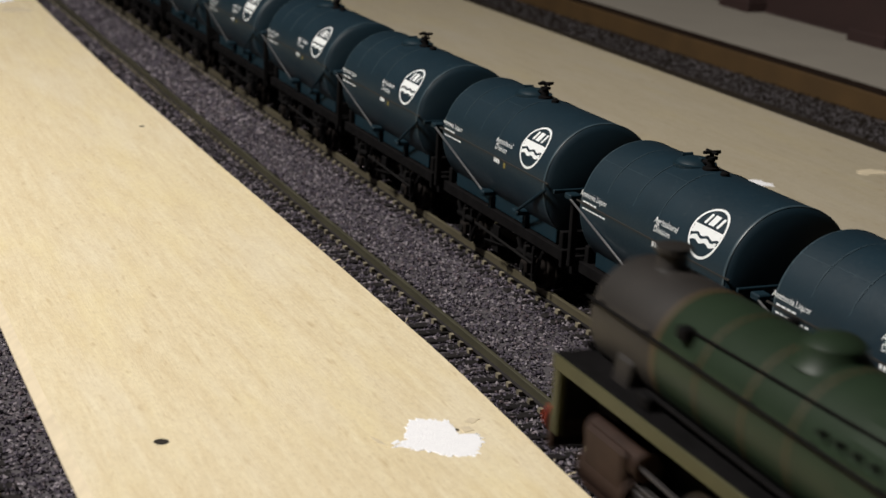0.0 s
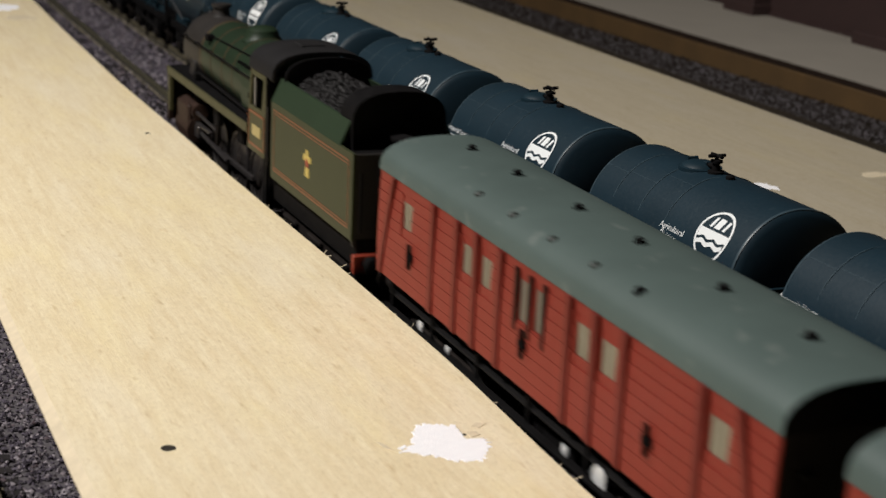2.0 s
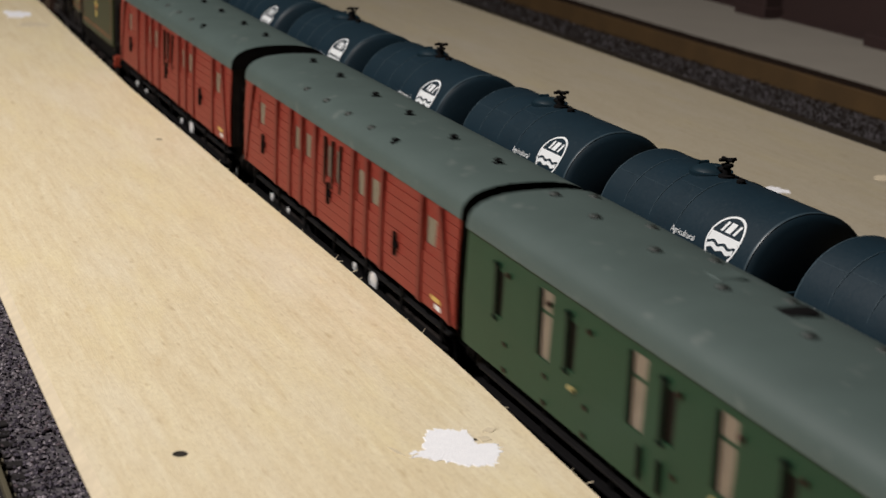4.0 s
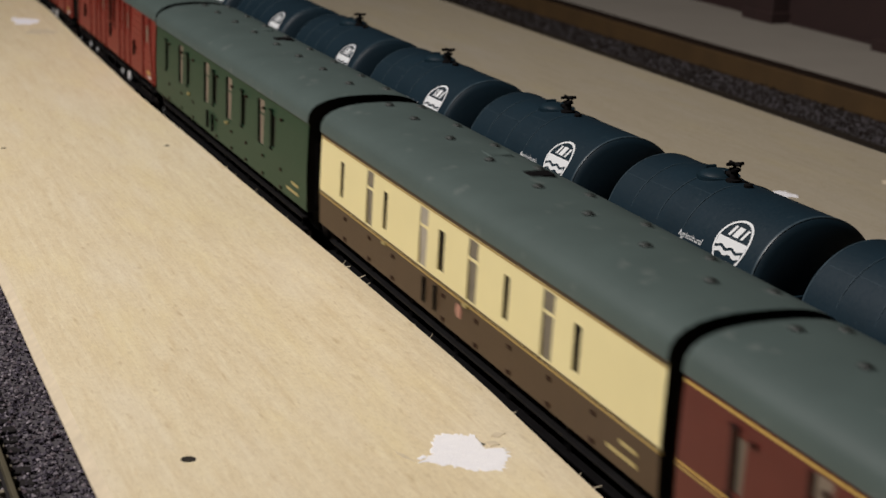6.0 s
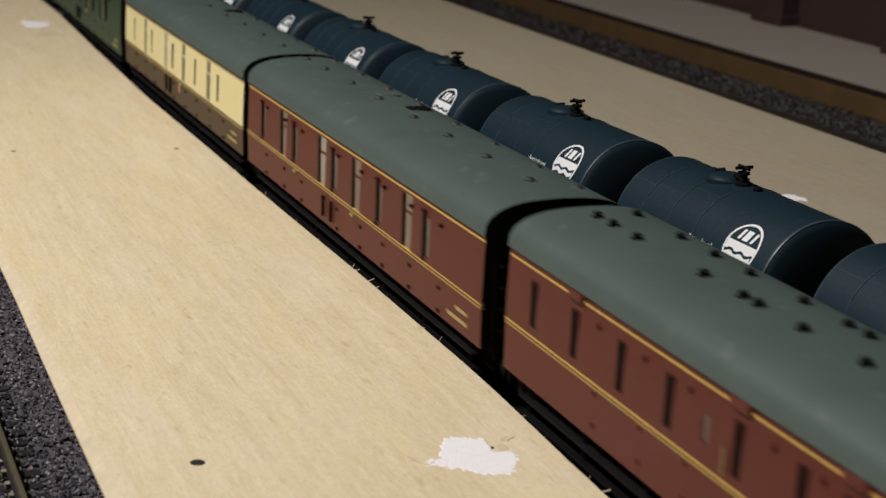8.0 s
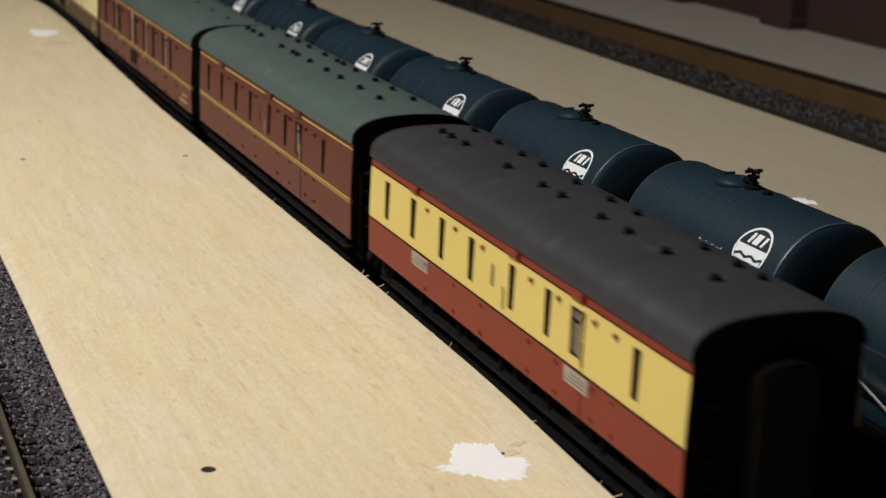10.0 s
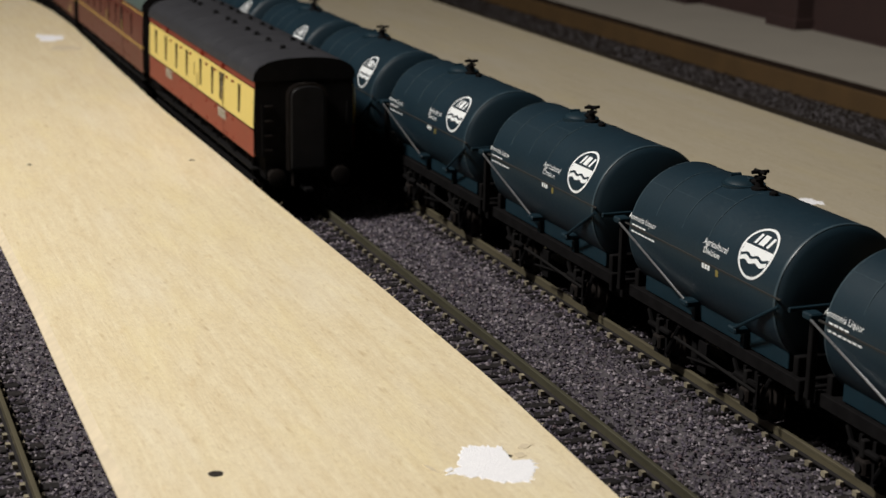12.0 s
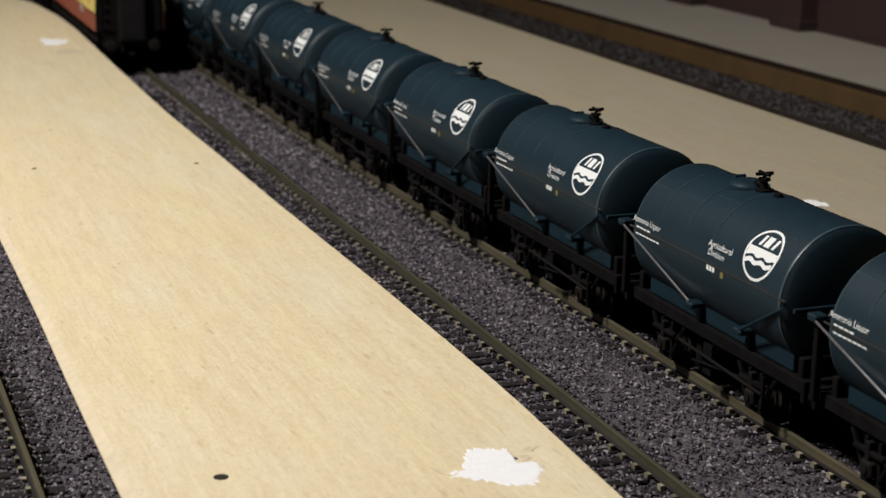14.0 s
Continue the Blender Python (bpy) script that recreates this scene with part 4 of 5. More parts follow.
def luggage_van():
    half, hw = 91.2, 16.6
    sc = 2 * half / 204.0
    v = empty("luggage_van", "red planked luggage van with a grey roof and white blinds", "railway van", "red luggage vans")
    wins = [(20.0, 5.8), (57.4, 5.2), (68.0, 5.2), (87.4, 4.0), (95.0, 4.0), (115.0, 6.0), (125.4, 6.0), (165.0, 6.2)]
    holes = [(half - c - w / 2, half - c + w / 2, 33.3 - (1.5 if w < 4.2 else 0), 40.0 + (0.7 if w < 4.2 else 0)) for c, w in wins]
    coach_shell(v, half, 2 * hw, [], [VAN_RED], holes, ROOF_GREY, end_mat=GRIME)
    for c, w in wins:
        pane(v, half - c, 36.25 if w < 4.2 else 36.65, w, 8.9 if w < 4.2 else 6.7, hw, PANE_MID if w < 4.2 else PANE_VAN)
        for s in (-1, 1) if w > 4.2 else ():
            for d in (-0.17, 0.17):
                part("window_bar", box(s * (hw - 0.75), s * (hw - 0.4), half - c + d * w - 0.2, half - c + d * w + 0.2, 33.3, 40.0), BLIND_BAR, v)
    # planks: proud boards between shadow gaps, broken by the openings
    runs = [-half + 0.3]
    for c, w in sorted(wins, key=lambda q: -q[0]):
        runs += [half - c - w / 2 - 0.5, half - c + w / 2 + 0.5]
    runs.append(half - 0.3)
    plank_mesh = {}
    for i in range(10):
        z = 18.3 + i * 2.62
        z1 = z + 2.3
        spans = [(-half + 0.3, half - 0.3)] if z1 < 32.6 or z > 41.3 else list(zip(runs[::2], runs[1::2]))
        for ya, yb in spans:
            key = round(yb - ya, 2)
            if key not in plank_mesh:
                plank_mesh[key] = shaped(box(-0.22, 0.22, -key / 2, key / 2, 0, 2.47), "plank", VAN_RED)
            for s in (-1, 1):
                lean = 0.0035 * ((z + 1.1) - 26) ** 2 * 0.55
                shared("plank", plank_mesh[key], v, s * (hw - lean + 0.05), (ya + yb) / 2, z)
    for s in (-1, 1):
        for c in (37.5, 51.9, 63.0, 76.1, 109.0, 120.2, 132.0, 159.6):
            part("strap", box(s * (hw - 0.9), s * (hw + 0.75), half - c - 1.2, half - c + 1.2, 18.2, 44.2), VAN_RED_DARK, v, bevel=0.15)
        for c in (84.4, 91.2, 98.0):
            part("door_post", box(s * (hw - 0.9), s * (hw + 0.5), half - c - 0.6, half - c + 0.6, 29.5, 42.8), HINGE, v)
        for c0, c1 in ((2, 10), (2 * half - 2, 2 * half - 10)):
            y0, y1 = half - c0, half - c1
            bm = bmesh.new()
            a = [(y0, 18.3), (y0 + math.copysign(1.9, y1 - y0), 18.3), (y1 + math.copysign(1.9, y1 - y0), 44.0), (y1, 44.0)]
            lo = [bm.verts.new((s * (hw - 0.9), y, z)) for y, z in a]
            hi = [bm.verts.new((s * (hw + 0.7), y, z)) for y, z in a]
            bm.faces.new(lo[::-1]), bm.faces.new(hi)
            for i in range(4):
                bm.faces.new((lo[i], lo[(i + 1) % 4], hi[(i + 1) % 4], hi[i]))
            part("brace", bm, VAN_RED_DARK, v)
        for c in (27 * sc, 100 * sc, 160 * sc):
            h = part("door_handle", rod((s * (hw + 0.9), half - c, 25), (s * (hw + 0.9), half - c, 31), 0.5), BLACK, v, "black drop handle")
            part("handle_plate", box(s * (hw + 0.3), s * (hw + 0.9), half - c - 1.6, half - c + 1.6, 27.0, 28.6), BLACK, h)
        for z, wd, m in ((21.0, 6.0, YELLOW), (19.3, 3.2, WHITE)):
            part("lettering", box(s * (hw + 0.2), s * (hw + 0.42), -half + 9, -half + 9 + wd, z, z + 1.1), m, v, "small yellow marking")
    for c in (17, 44, 75.8, 103, 135, 163):
        vent(v, VENT, 0.8, half - c, 45.0, 52.0, hw)
    for c in (53, 71.6, 91, 110, 127.8):
        vent(v, VENT if c > 120 else VENT_SMALL, -12.2, half - c, 45.0, 52.0, hw)
    for c, r in ((29.5, 1.3), (47.0, 0.9), (109.0, 1.2), (124.0, 2.7)):
        for s in (-1, 1):
            part("axle_cap", turned([(r, 0), (r, s * 0.4), (r * 0.5, s * 0.6)], "x", 14, at=(s * 15.6, half - c, 12.2)), RIM, v, "bright metal axle cap", smooth=True)
    for y in (-55.0, 55.0):
        bogie(v, y, (-14.0, 14.0), RIM)
    trusses(v, half, -24, 24)
    return v


def corridor_coach(label, breaks, paints, roof, bands, blind, frame_mat, shade_bars=True, roundel=False):
    half, hw, ref = 101.0, 18.0, 99.5
    sc = 2 * ref / 217.0
    v = empty("passenger_coach", label, "railway coach", "corridor coaches")
    wins = [(18, 2.8, 0), (41, 5.0, 1), (53.2, 2.8, 0), (80.5, 5.4, 1), (92.4, 3.8, 0), (111.5, 5.4, 1), (130.5, 3.0, 0), (151.5, 5.4, 1), (165.2, 3.2, 0)]
    holes = [(ref - c - w / 2, ref - c + w / 2, 27.9 if t else 29.8, 42.2 if t else 39.6) for c, w, t in wins]
    r = coach_shell(v, half, 2 * hw, breaks, paints, holes, roof)
    for c, w, t in wins:
        pane(v, ref - c, 35.05 if t else 34.7, w, 14.3 if t else 9.8, hw, (blind if c == 80.5 else PANE_PALE if shade_bars else PANE_MID) if t else (PANE_MID if paints[0] is MAROON else PANE_DARK), bool(t), frame_mat)
        # dark bars at the windows' front edge: recess shade built as coloured strips
        if t and shade_bars:
            for s in (-1, 1):
                part("window_edge", box(s * (hw - 0.8), s * (hw + 0.06), ref - c + w / 2 - 0.1, ref - c + w / 2 + 1.1, 28.2, 42.0), HINGE if paints[0] is MAROON else RECESS_GREEN, v)
        if not t and shade_bars:
            for s in (-1, 1):
                y0 = ref - c + w / 2 - 0.2
                post = part("door_pillar", box(s * (hw - 0.8), s * (hw + 0.12), y0, y0 + 1.7, 29.2, 40.6), HINGE if paints[0] is MAROON else RECESS_GREEN, v)
                for z in (28.6, 40.4):
                    part("recess_shade_cap", box(s * (hw - 0.8), s * (hw + 0.4), y0 - 0.5, y0 + 2.2, z, z + 0.9), HINGE if paints[0] is MAROON else RECESS_GREEN, post, bevel=0.25)
    for s in (-1, 1):
        for z, h, m in bands:
            part("lining", box(s * (hw - 1.0), s * (hw + 0.12 - 0.0018 * (z - 26) ** 2), -half + 0.2, half - 0.2, z, z + h), m, v, "thin painted line")
        for c in [q * sc for q in (24, 46, 66, 104, 126, 146, 168, 190)]:
            for z in (18.8, 24.4, 39.6) if shade_bars else (18.8, 24.4):
                part("door_hinge", box(s * (hw - 0.6), s * (hw + 0.35), ref - c - 0.6, ref - c + 0.6, z, z + 0.8), HINGE, v)
        for c in [q * sc for q in (91, 99)]:
            part("grab_rail", rod((s * (hw + 0.5), ref - c, 20), (s * (hw + 0.5), ref - c, 26), 0.45), BLACK, v)
        for c, z in ((60 * sc, 26.5), (120 * sc, 26.5)):
            part("door_handle", box(s * (hw - 0.4), s * (hw + 0.9), ref - c - 1, ref - c + 1, z, z + 0.6), BRASS, v)
        for z, w in ((23.0, 7.0), (20.5, 12.0)):
            part("lettering", box(s * (hw - 0.4), s * (hw + 0.12), -half + 8, -half + 8 + w, z, z + 0.8), BRASS, v)
        if roundel:
            part("roundel", turned([(1.7, 0), (1.7, s * 0.12), (0.3, s * 0.14)], "x", 16, at=(s * hw, ref - 105, 24.0)), PINK, v, "faded pink roundel")
    for c in (4, 24, 50.5, 76.5, 105, 131, 157, 183):
        vent(v, VENT_SMALL, 0.4, ref - c, 45.0, 52.0, hw)
    for c in (5, 32, 58, 85, 113, 140, 167, 190):
        vent(v, VENT_SMALL, 9.6, ref - c, 45.0, 52.0, hw)
    for c, x in ((69, 5.6), (92, 6.6)):
        part("roof_hatch", box(x - 3.2, x + 3.2, ref - c - 2.6, ref - c + 2.6, 50.4, 52.2), ROOF_GREY if c == 69 else BLACK, r, bevel=0.3)
    part("lamp_bracket", box(-9.5, -5.5, -half + 5, -half + 8, 49.2, 51.2), BLACK, r, bevel=0.3)
    for y in (-69.0, 69.0):
        bogie(v, y)
    trusses(v, half, -30, 30)
    return v


def brake_coach(label, breaks, paints, roof, bands, boards, half, z0):
    hw = 18.0
    sc = 2 * half / 201.0
    v = empty("brake_coach", label, "railway coach", "brake coaches")
    wins = [(14, 3.0), (33.8, 3.2), (54, 3.0), (73, 3.0), (86, 1.8), (96.7, 2.8), (115.7, 2.8), (129.3, 4.6), (155.6, 2.8)]
    holes = [(half - c - w / 2, half - c + w / 2, 34.0 if w < 2 else 31.8, 39.0 if w < 2 else 41.7) for c, w in wins]
    r = coach_shell(v, half, 2 * hw, breaks, paints, holes, roof, 46.6, 53.4, z0)
    for c, w in wins:
        pane(v, half - c, 36.5 if w < 2 else 37.0, w, 5 if w < 2 else 10.4, hw, PANE_MID if w in (4.6, 1.8) else PANE_DARK, w == 4.6, GRIME)
        for s in (-1, 1) if w > 2 else ():
            bm, x0, x1 = bmesh.new(), s * (hw - 0.75), s * (hw - 0.14)
            ya, yb, za, zb = half - c - w / 2, half - c + w / 2, 31.8, 41.7
            for y in (ya, yb - 0.4):
                box(x0, x1, y, y + 0.4, za, zb, bm)
            for z in (za, zb - 0.4):
                box(x0, x1, ya + 0.4, yb - 0.4, z, z + 0.4, bm)
            part("window_frame", bm, HINGE, v, "dark window frame")
    for s in (-1, 1):
        for z, h, m in bands:
            part("lining", box(s * (hw - 1.0), s * (hw + 0.12 - 0.0018 * (z - 26) ** 2), -half + 0.2, half - 0.2, z, z + h), m, v, "thin painted line")
        for c in (33.8, 96.7, 129.3):
            part("door_ventilator", box(s * (hw - 1.2), s * (hw + 0.35), half - c - 3.2, half - c + 3.2, 43.6, 45.6), paints[-1], v, bevel=0.3)
        for c in (93.2, 133.2):
            part("grab_rail", rod((s * (hw + 0.3), half - c, 31), (s * (hw + 0.3), half - c, 36), 0.22), BRASS, v)
        part("door_gap", box(s * (hw - 0.6), s * (hw + 0.03), half - c, half - c + 0.35, 18.6, 42.0), HINGE, v)
        for c in (44, 63, 80, 107, 121, 138, 147):
            for z in (21.0, 27.5, 41.0):
                part("door_hinge", box(s * (hw - 0.6), s * (hw + 0.3), half - c - 0.5, half - c + 0.5, z, z + 0.8), paints[0], v)
        for c, w in boards:
            b = part("notice_board", box(s * (hw - 0.4), s * (hw + 0.16), half - c - w / 2, half - c + w / 2, 25.6, 28.9), BLIND, v, "pale grey printed notice")
            for k in range(3):
                part("print_bar", box(s * (hw + 0.1), s * (hw + 0.24), half - c - w / 2 + 0.8, half - c + w / 2 - 0.8 - k, 26.2 + k * 0.8, 26.55 + k * 0.8), BLIND_BAR, b)
    if roof is ROOF_BLACK:
        centre, far_row = (10.5, 17, 27, 54.6, 75, 85.7, 105.7, 118.5, 134.7, 154.2), (9, 25.4, 40.7, 53.4, 72.7, 90.6, 103.5, 132.9, 145.8, 155)
    else:
        centre, far_row = (8.8, 16.1, 26.9, 54.1, 68.4, 73.6, 88, 106.4, 120.7, 140, 158), (8.2, 27.4, 41.3, 54.7, 73.2, 87.2, 93.4, 106.6, 126, 142, 160)
    for c in centre:
        vent(v, VENT, -1.6, half - c, 46.6, 53.4, hw)
    for c in far_row:
        vent(v, VENT, 8.0, half - c, 46.6, 53.4, hw)
    if roof is ROOF_BLACK:
        for c in (22, 41, 60, 79, 98, 117, 136, 155):
            part("roof_rib", prism(roof_profile(hw - 0.37, 46.63, 53.43), half - c - 0.3, half - c + 0.3), roof, r, smooth=True)
    part("lamp_bracket", box(-9.5, -5.5, -half + 3, -half + 6, 50.6, 52.4), BLACK, r, bevel=0.3)
    for y in (-half + 31, half - 31):
        bogie(v, y)
    trusses(v, half, -28, 28)
    return v


# ---- the engine and its tender ----
AXLES, RODS = [], []


def steam_engine():
    """Front beam at y = 64.5, cab rear at y = -62."""
    v = empty("steam_locomotive", "green model steam locomotive with black smokebox and cab roof", "locomotive")
    BZ = 39.4
    plate = part("running_plate", box(-16.5, 16.5, -43, 64.5, 29.8, 31.2), BLACK, v, bevel=0.3)
    for s in (-1, 1):
        part("valance", box(s * 15.8, s * 16.9, -43, 64.5, 28.0, 31.0), VALANCE, plate, "olive green valance edge", bevel=0.2)
        part("front_post", box(s * 15.0, s * 16.6, 61.8, 64.4, 14.5, 29.6), VALANCE, plate, bevel=0.2)
    front = part("front_plate", box(-14.9, 14.9, 62.8, 64.0, 17.0, 29.5), BLACK, plate)
    beam = part("buffer_beam", box(-16.6, 16.6, 63.4, 65.4, 11.0, 18.0), CYLINDER, v, "grimy red-brown buffer beam", bevel=0.3)
    for q in (-1, 1):
        part("buffer", buffer_bm(q * 11.4, 65.4, 14.2, 1, 6.5, 3.3), BUFFER_RED, beam, "worn red buffer", smooth=True)
        part("lamp_iron", box(q * 9 - 0.5, q * 9 + 0.5, 63, 64, 30.4, 33.0), BLACK, front)
        part("front_step", box(q * 6 - 2, q * 6 + 2, 58, 62, 30.5, 31.6), BLACK, plate, bevel=0.2)
    box_ = part("smokebox", turned([(3.5, 62.8), (8.8, 62.2), (10.4, 60.8), (11.7, 60.2), (11.9, 59.6), (11.9, 35.5)], "y", 44, at=(0, 0, BZ)), SMOKEBOX, v, "matt brown-black smokebox", smooth=True)
    part("smokebox_dart", rod((0, 62, BZ), (0, 64.2, BZ), 0.9), BLACK, box_)
    boiler = part("boiler", turned([(11.8, 35.6), (12.0, 34), (12.4, 8), (12.9, -18), (13.0, -30)], "y", 44, at=(0, 0, BZ)), LOCO_GREEN, v, "dark green boiler", smooth=True)
    for y, w in ((34.9, 0.9), (19.4, 0.4), (3.8, 0.4), (-10.0, 0.4)):
        r = 12.05 + (34 - y) * 0.0165
        part("boiler_band", turned([(r - 0.2, y - w), (r + 0.1, y - w * 0.8), (r + 0.1, y + w * 0.8), (r - 0.2, y + w)], "y", 44, at=(0, 0, BZ)), BAND, boiler, "rust orange boiler band", smooth=True)
    part("chimney", turned([(4.6, 49.4), (3.5, 50.6), (3.0, 51.6), (3.0, 54.0), (3.7, 54.4), (3.7, 55.4), (2.6, 55.6)], "z", 20, at=(0, 51.0, 0)), SMOKEBOX, v, smooth=True)
    part("dome", turned([(7.2, 50.4), (5.6, 52.2), (5.2, 54.0), (3.9, 55.1), (0.6, 55.6)], "z", 20, at=(0, -2.0, 0)), LOCO_GREEN, boiler, smooth=True)
    for x in (-2.0, 2.0):
        part("safety_valve", turned([(1.3, 51.4), (1.3, 54.0), (0.8, 54.8)], "z", 10, at=(x, -31, 0)), BLACK, boiler, smooth=True)
    part("firebox", prism([(-12.6, 30.0), (-13.4, 38.0), (-12.0, 46.0), (-7, 51.0), (0, 52.2), (7, 51.0), (12.0, 46.0), (13.4, 38.0), (12.6, 30.0)], -42.4, -22.0), LOCO_GREEN, boiler, bevel=1.6)
    for s in (-1, 1):
        part("handrail", rod((s * 12.4, 60, 43.5), (s * 13.6, -42, 43.8), 0.32), BLACK, boiler)
        for y in (56, 38, 20, 2, -16, -34):
            part("handrail_knob", rod((s * 11.0, y, 43.3), (s * 13.2, y, 43.5), 0.42), BLACK, boiler)
        part("pipe", rod((s * 12.8, 34, 33.6), (s * 13.8, -42, 32.6), 0.5), BLACK, boiler)
        part("clack_valve", box(s * 9.4, s * 12.2, 24.5, 27.5, 46.0, 48.4), BLACK, boiler, bevel=0.4)
        part("regulator_rod", rod((s * 9.8, 26, 47.6), (s * 9.8, -42, 49.2), 0.24), BLACK, boiler)
        part("washout_plug", rod((s * 12.2, -34, 38.0), (s * 13.7, -34, 38.2), 1.0), BLACK, boiler)
        for y in (-18.0, -22.5, -27.0, -31.5):
            part("washout_cover", rod((s * 11.4, y, 45.8), (s * 12.9, y, 46.2), 0.55), BLACK, boiler)
        part("steam_pipe", prism([(s * 7.0, 30.4), (s * 13.0, 30.4), (s * 12.0, 36.0), (s * 9.0, 38.0)], 42, 48), SMOKEBOX, v, bevel=0.5)
        part("lubricator", box(s * 12.6, s * 15.0, 30, 33.5, 31.0, 33.8), BLACK, plate, bevel=0.3)
    part("saddle", prism([(-8.5, 18), (8.5, 18), (8.0, 30), (-8.0, 30)], 40, 60), BLACK, v, bevel=0.4)
    # cab
    part("cab_front", prism([(-15.4, 24), (-15.4, 48.0), (-13.2, 52.4), (-8.0, 54.6), (8.0, 54.6), (13.2, 52.4), (15.4, 48.0), (15.4, 24)], -43.4, -42.4), LOCO_GREEN, v, "green cab front")
    for s in (-1, 1):
        bm = cut_side(s * 16.4, s, 9.4, 23.6, 49.6, [(-5.0, 8.0, 37.4, 47.0)], [], 0.9)
        bmesh.ops.translate(bm, vec=(0, -52.2, 0), verts=bm.verts)
        side = part("cab_side", bm, VALANCE, v, "olive green cab side with orange lining")
        part("cab_window", box(s * 14.4, s * 14.7, -48.4, -44.0, 37.2, 47.2), BLIND, side, "pale glazed cab window")
        part("cab_pillar", box(s * 14.4, s * 15.6, -49.4, -48.4, 37.4, 47.0), BLACK, side)
        part("cab_rear_post", box(s * 15.0, s * 16.2, -62.6, -61.7, 24, 49), BLACK, side)
        for z in (25.2, 35.4):
            part("lining", box(s * 15.7, s * 16.5, -60.8, -43.6, z, z + 0.7), ORANGE, side)
        for y in (-60.8, -44.2):
            part("lining", box(s * 15.9, s * 16.5, y, y + 0.6, 25.2, 36.1), ORANGE, side)
        part("number_panel", box(s * 16.0, s * 16.55, -57.0, -48.0, 28.8, 32.0), BRASS, side, "small pale number panel")
        part("cab_handrail", rod((s * 16.0, -63.0, 22), (s * 16.0, -63.0, 40), 0.3), SMOKEBOX, v)
        part("cab_step", box(s * 13.4, s * 16.0, -60, -55, 6.5, 7.4), BLACK, v)
        part("step_plate", box(s * 14.2, s * 15.0, -59.5, -55.5, 6.8, 24.0), BLACK, v)
    prof = roof_profile(15.4, 50.0, 57.2, overhang=0.6)
    inner = [(x * 0.95, z - 1.0) for x, z in prof[::-1]]
    roof = part("cab_roof", prism(prof + inner, -67.2, -42.2), CAB_ROOF, v, "dark grey-brown curved cab roof", smooth=True)
    part("roof_vent", box(-4, 4, -57, -50, 56.6, 57.8), CAB_ROOF, roof, bevel=0.4)
    part("backhead", prism([(-10, 24), (-11, 40), (-8, 47), (8, 47), (11, 40), (10, 24)], -46, -43.4), GRIME, v, bevel=0.6)
    part("cab_floor", box(-15, 15, -62, -42, 23.0, 24.0), GRIME, v)
    # frames, cylinders, wheels, rods
    part("main_frame", box(-6.4, 6.4, -62, 62, 8.0, 29.5), BLACK, v)
    for y in (50.0, 34.0):
        axle_set(v, y, 5.4)
    for y in (14.0, -10.0, -34.0):
        axle = part("driving_axle", rod((-8, 0, 0), (8, 0, 0), 1.3), BLACK, v)
        axle.matrix_basis = pose(0, y * MM, 10.6 * MM)
        AXLES.append((axle, y))
        for s in (-1, 1):
            bm = turned([(11.4, -s * 1.4), (11.4, -s * 0.8), (10.6, -s * 0.7), (10.6, s * 1.2), (9.4, s * 1.2), (9.4, s * 0.2), (9.2, s * 0.0)], "x", 32, at=(s * 8.65, 0, 0))
            wheel = part("driving_wheel", bm, GRIME, axle, smooth=True)
            bm = turned([(2.4, s * 0.0), (2.4, s * 1.6), (1.4, s * 1.8)], "x", 12, at=(s * 8.65, 0, 0))
            for k in range(12):
                a = math.pi * k / 6
                rod((s * 9.2, 2.0 * math.cos(a), 2.0 * math.sin(a)), (s * 9.2, 9.6 * math.cos(a), 9.6 * math.sin(a)), 0.5, 5, bm)
            part("spokes", bm, GRIME, wheel)
            part("tyre", turned([(10.65, s * 0.9), (10.65, s * 1.35), (9.7, s * 1.4), (9.6, s * 0.9)], "x", 32, at=(s * 8.65, 0, 0)), ROD_STEEL, wheel, "dull steel tyre", smooth=True)
    for s in (-1, 1):
        cyl = part("cylinder", rod((s * 12.4, 33, 12.8), (s * 12.4, 51, 12.8), 4.6, 20), CYLINDER, v, "grimy brown cylinder block", smooth=True)
        part("valve_chest", rod((s * 12.4, 32, 19.4), (s * 12.4, 52, 19.4), 3.0, 16), CYLINDER, cyl, smooth=True)
        part("cylinder_cladding", box(s * 14.6, s * 16.6, 34, 50, 9.0, 22.0), CYLINDER, cyl, bevel=0.8)
        RODS.append((part("coupling_rod", box(s * 11.2, s * 12.2, -36, 16, 9.7, 11.5), ROD_STEEL, v, "dull steel coupling rod", bevel=0.2), s, "couple"))
        RODS.append((part("connecting_rod", rod((s * 13.0, 0, 0), (s * 13.0, 38.0, 0), 0.8, 6), ROD_STEEL, v, "dull steel connecting rod"), s, "connect"))
        part("slide_bar", box(s * 12.4, s * 14.0, 15, 33, 15.0, 16.0), ROD_STEEL, v, bevel=0.2)
        RODS.append((part("crosshead", box(s * 12.0, s * 14.4, -2.5, 2.5, 10.8, 15.0), ROD_STEEL, v, bevel=0.3), s, "slide"))
        part("valve_gear", rod((s * 13.6, 4, 18.4), (s * 13.6, 32, 19.4), 0.6, 6), ROD_STEEL, v)
        part("radius_link", rod((s * 13.6, 2, 22.5), (s * 13.6, 4, 14.0), 1.0, 6), GRIME, v)
        part("gear_bracket", box(s * 12.6, s * 14.6, 0, 6, 21.0, 29.4), BLACK, v, bevel=0.3)
        part("front_guard", box(s * 7.6, s * 8.6, 56, 58, 1.2, 14.0), BLACK, v)
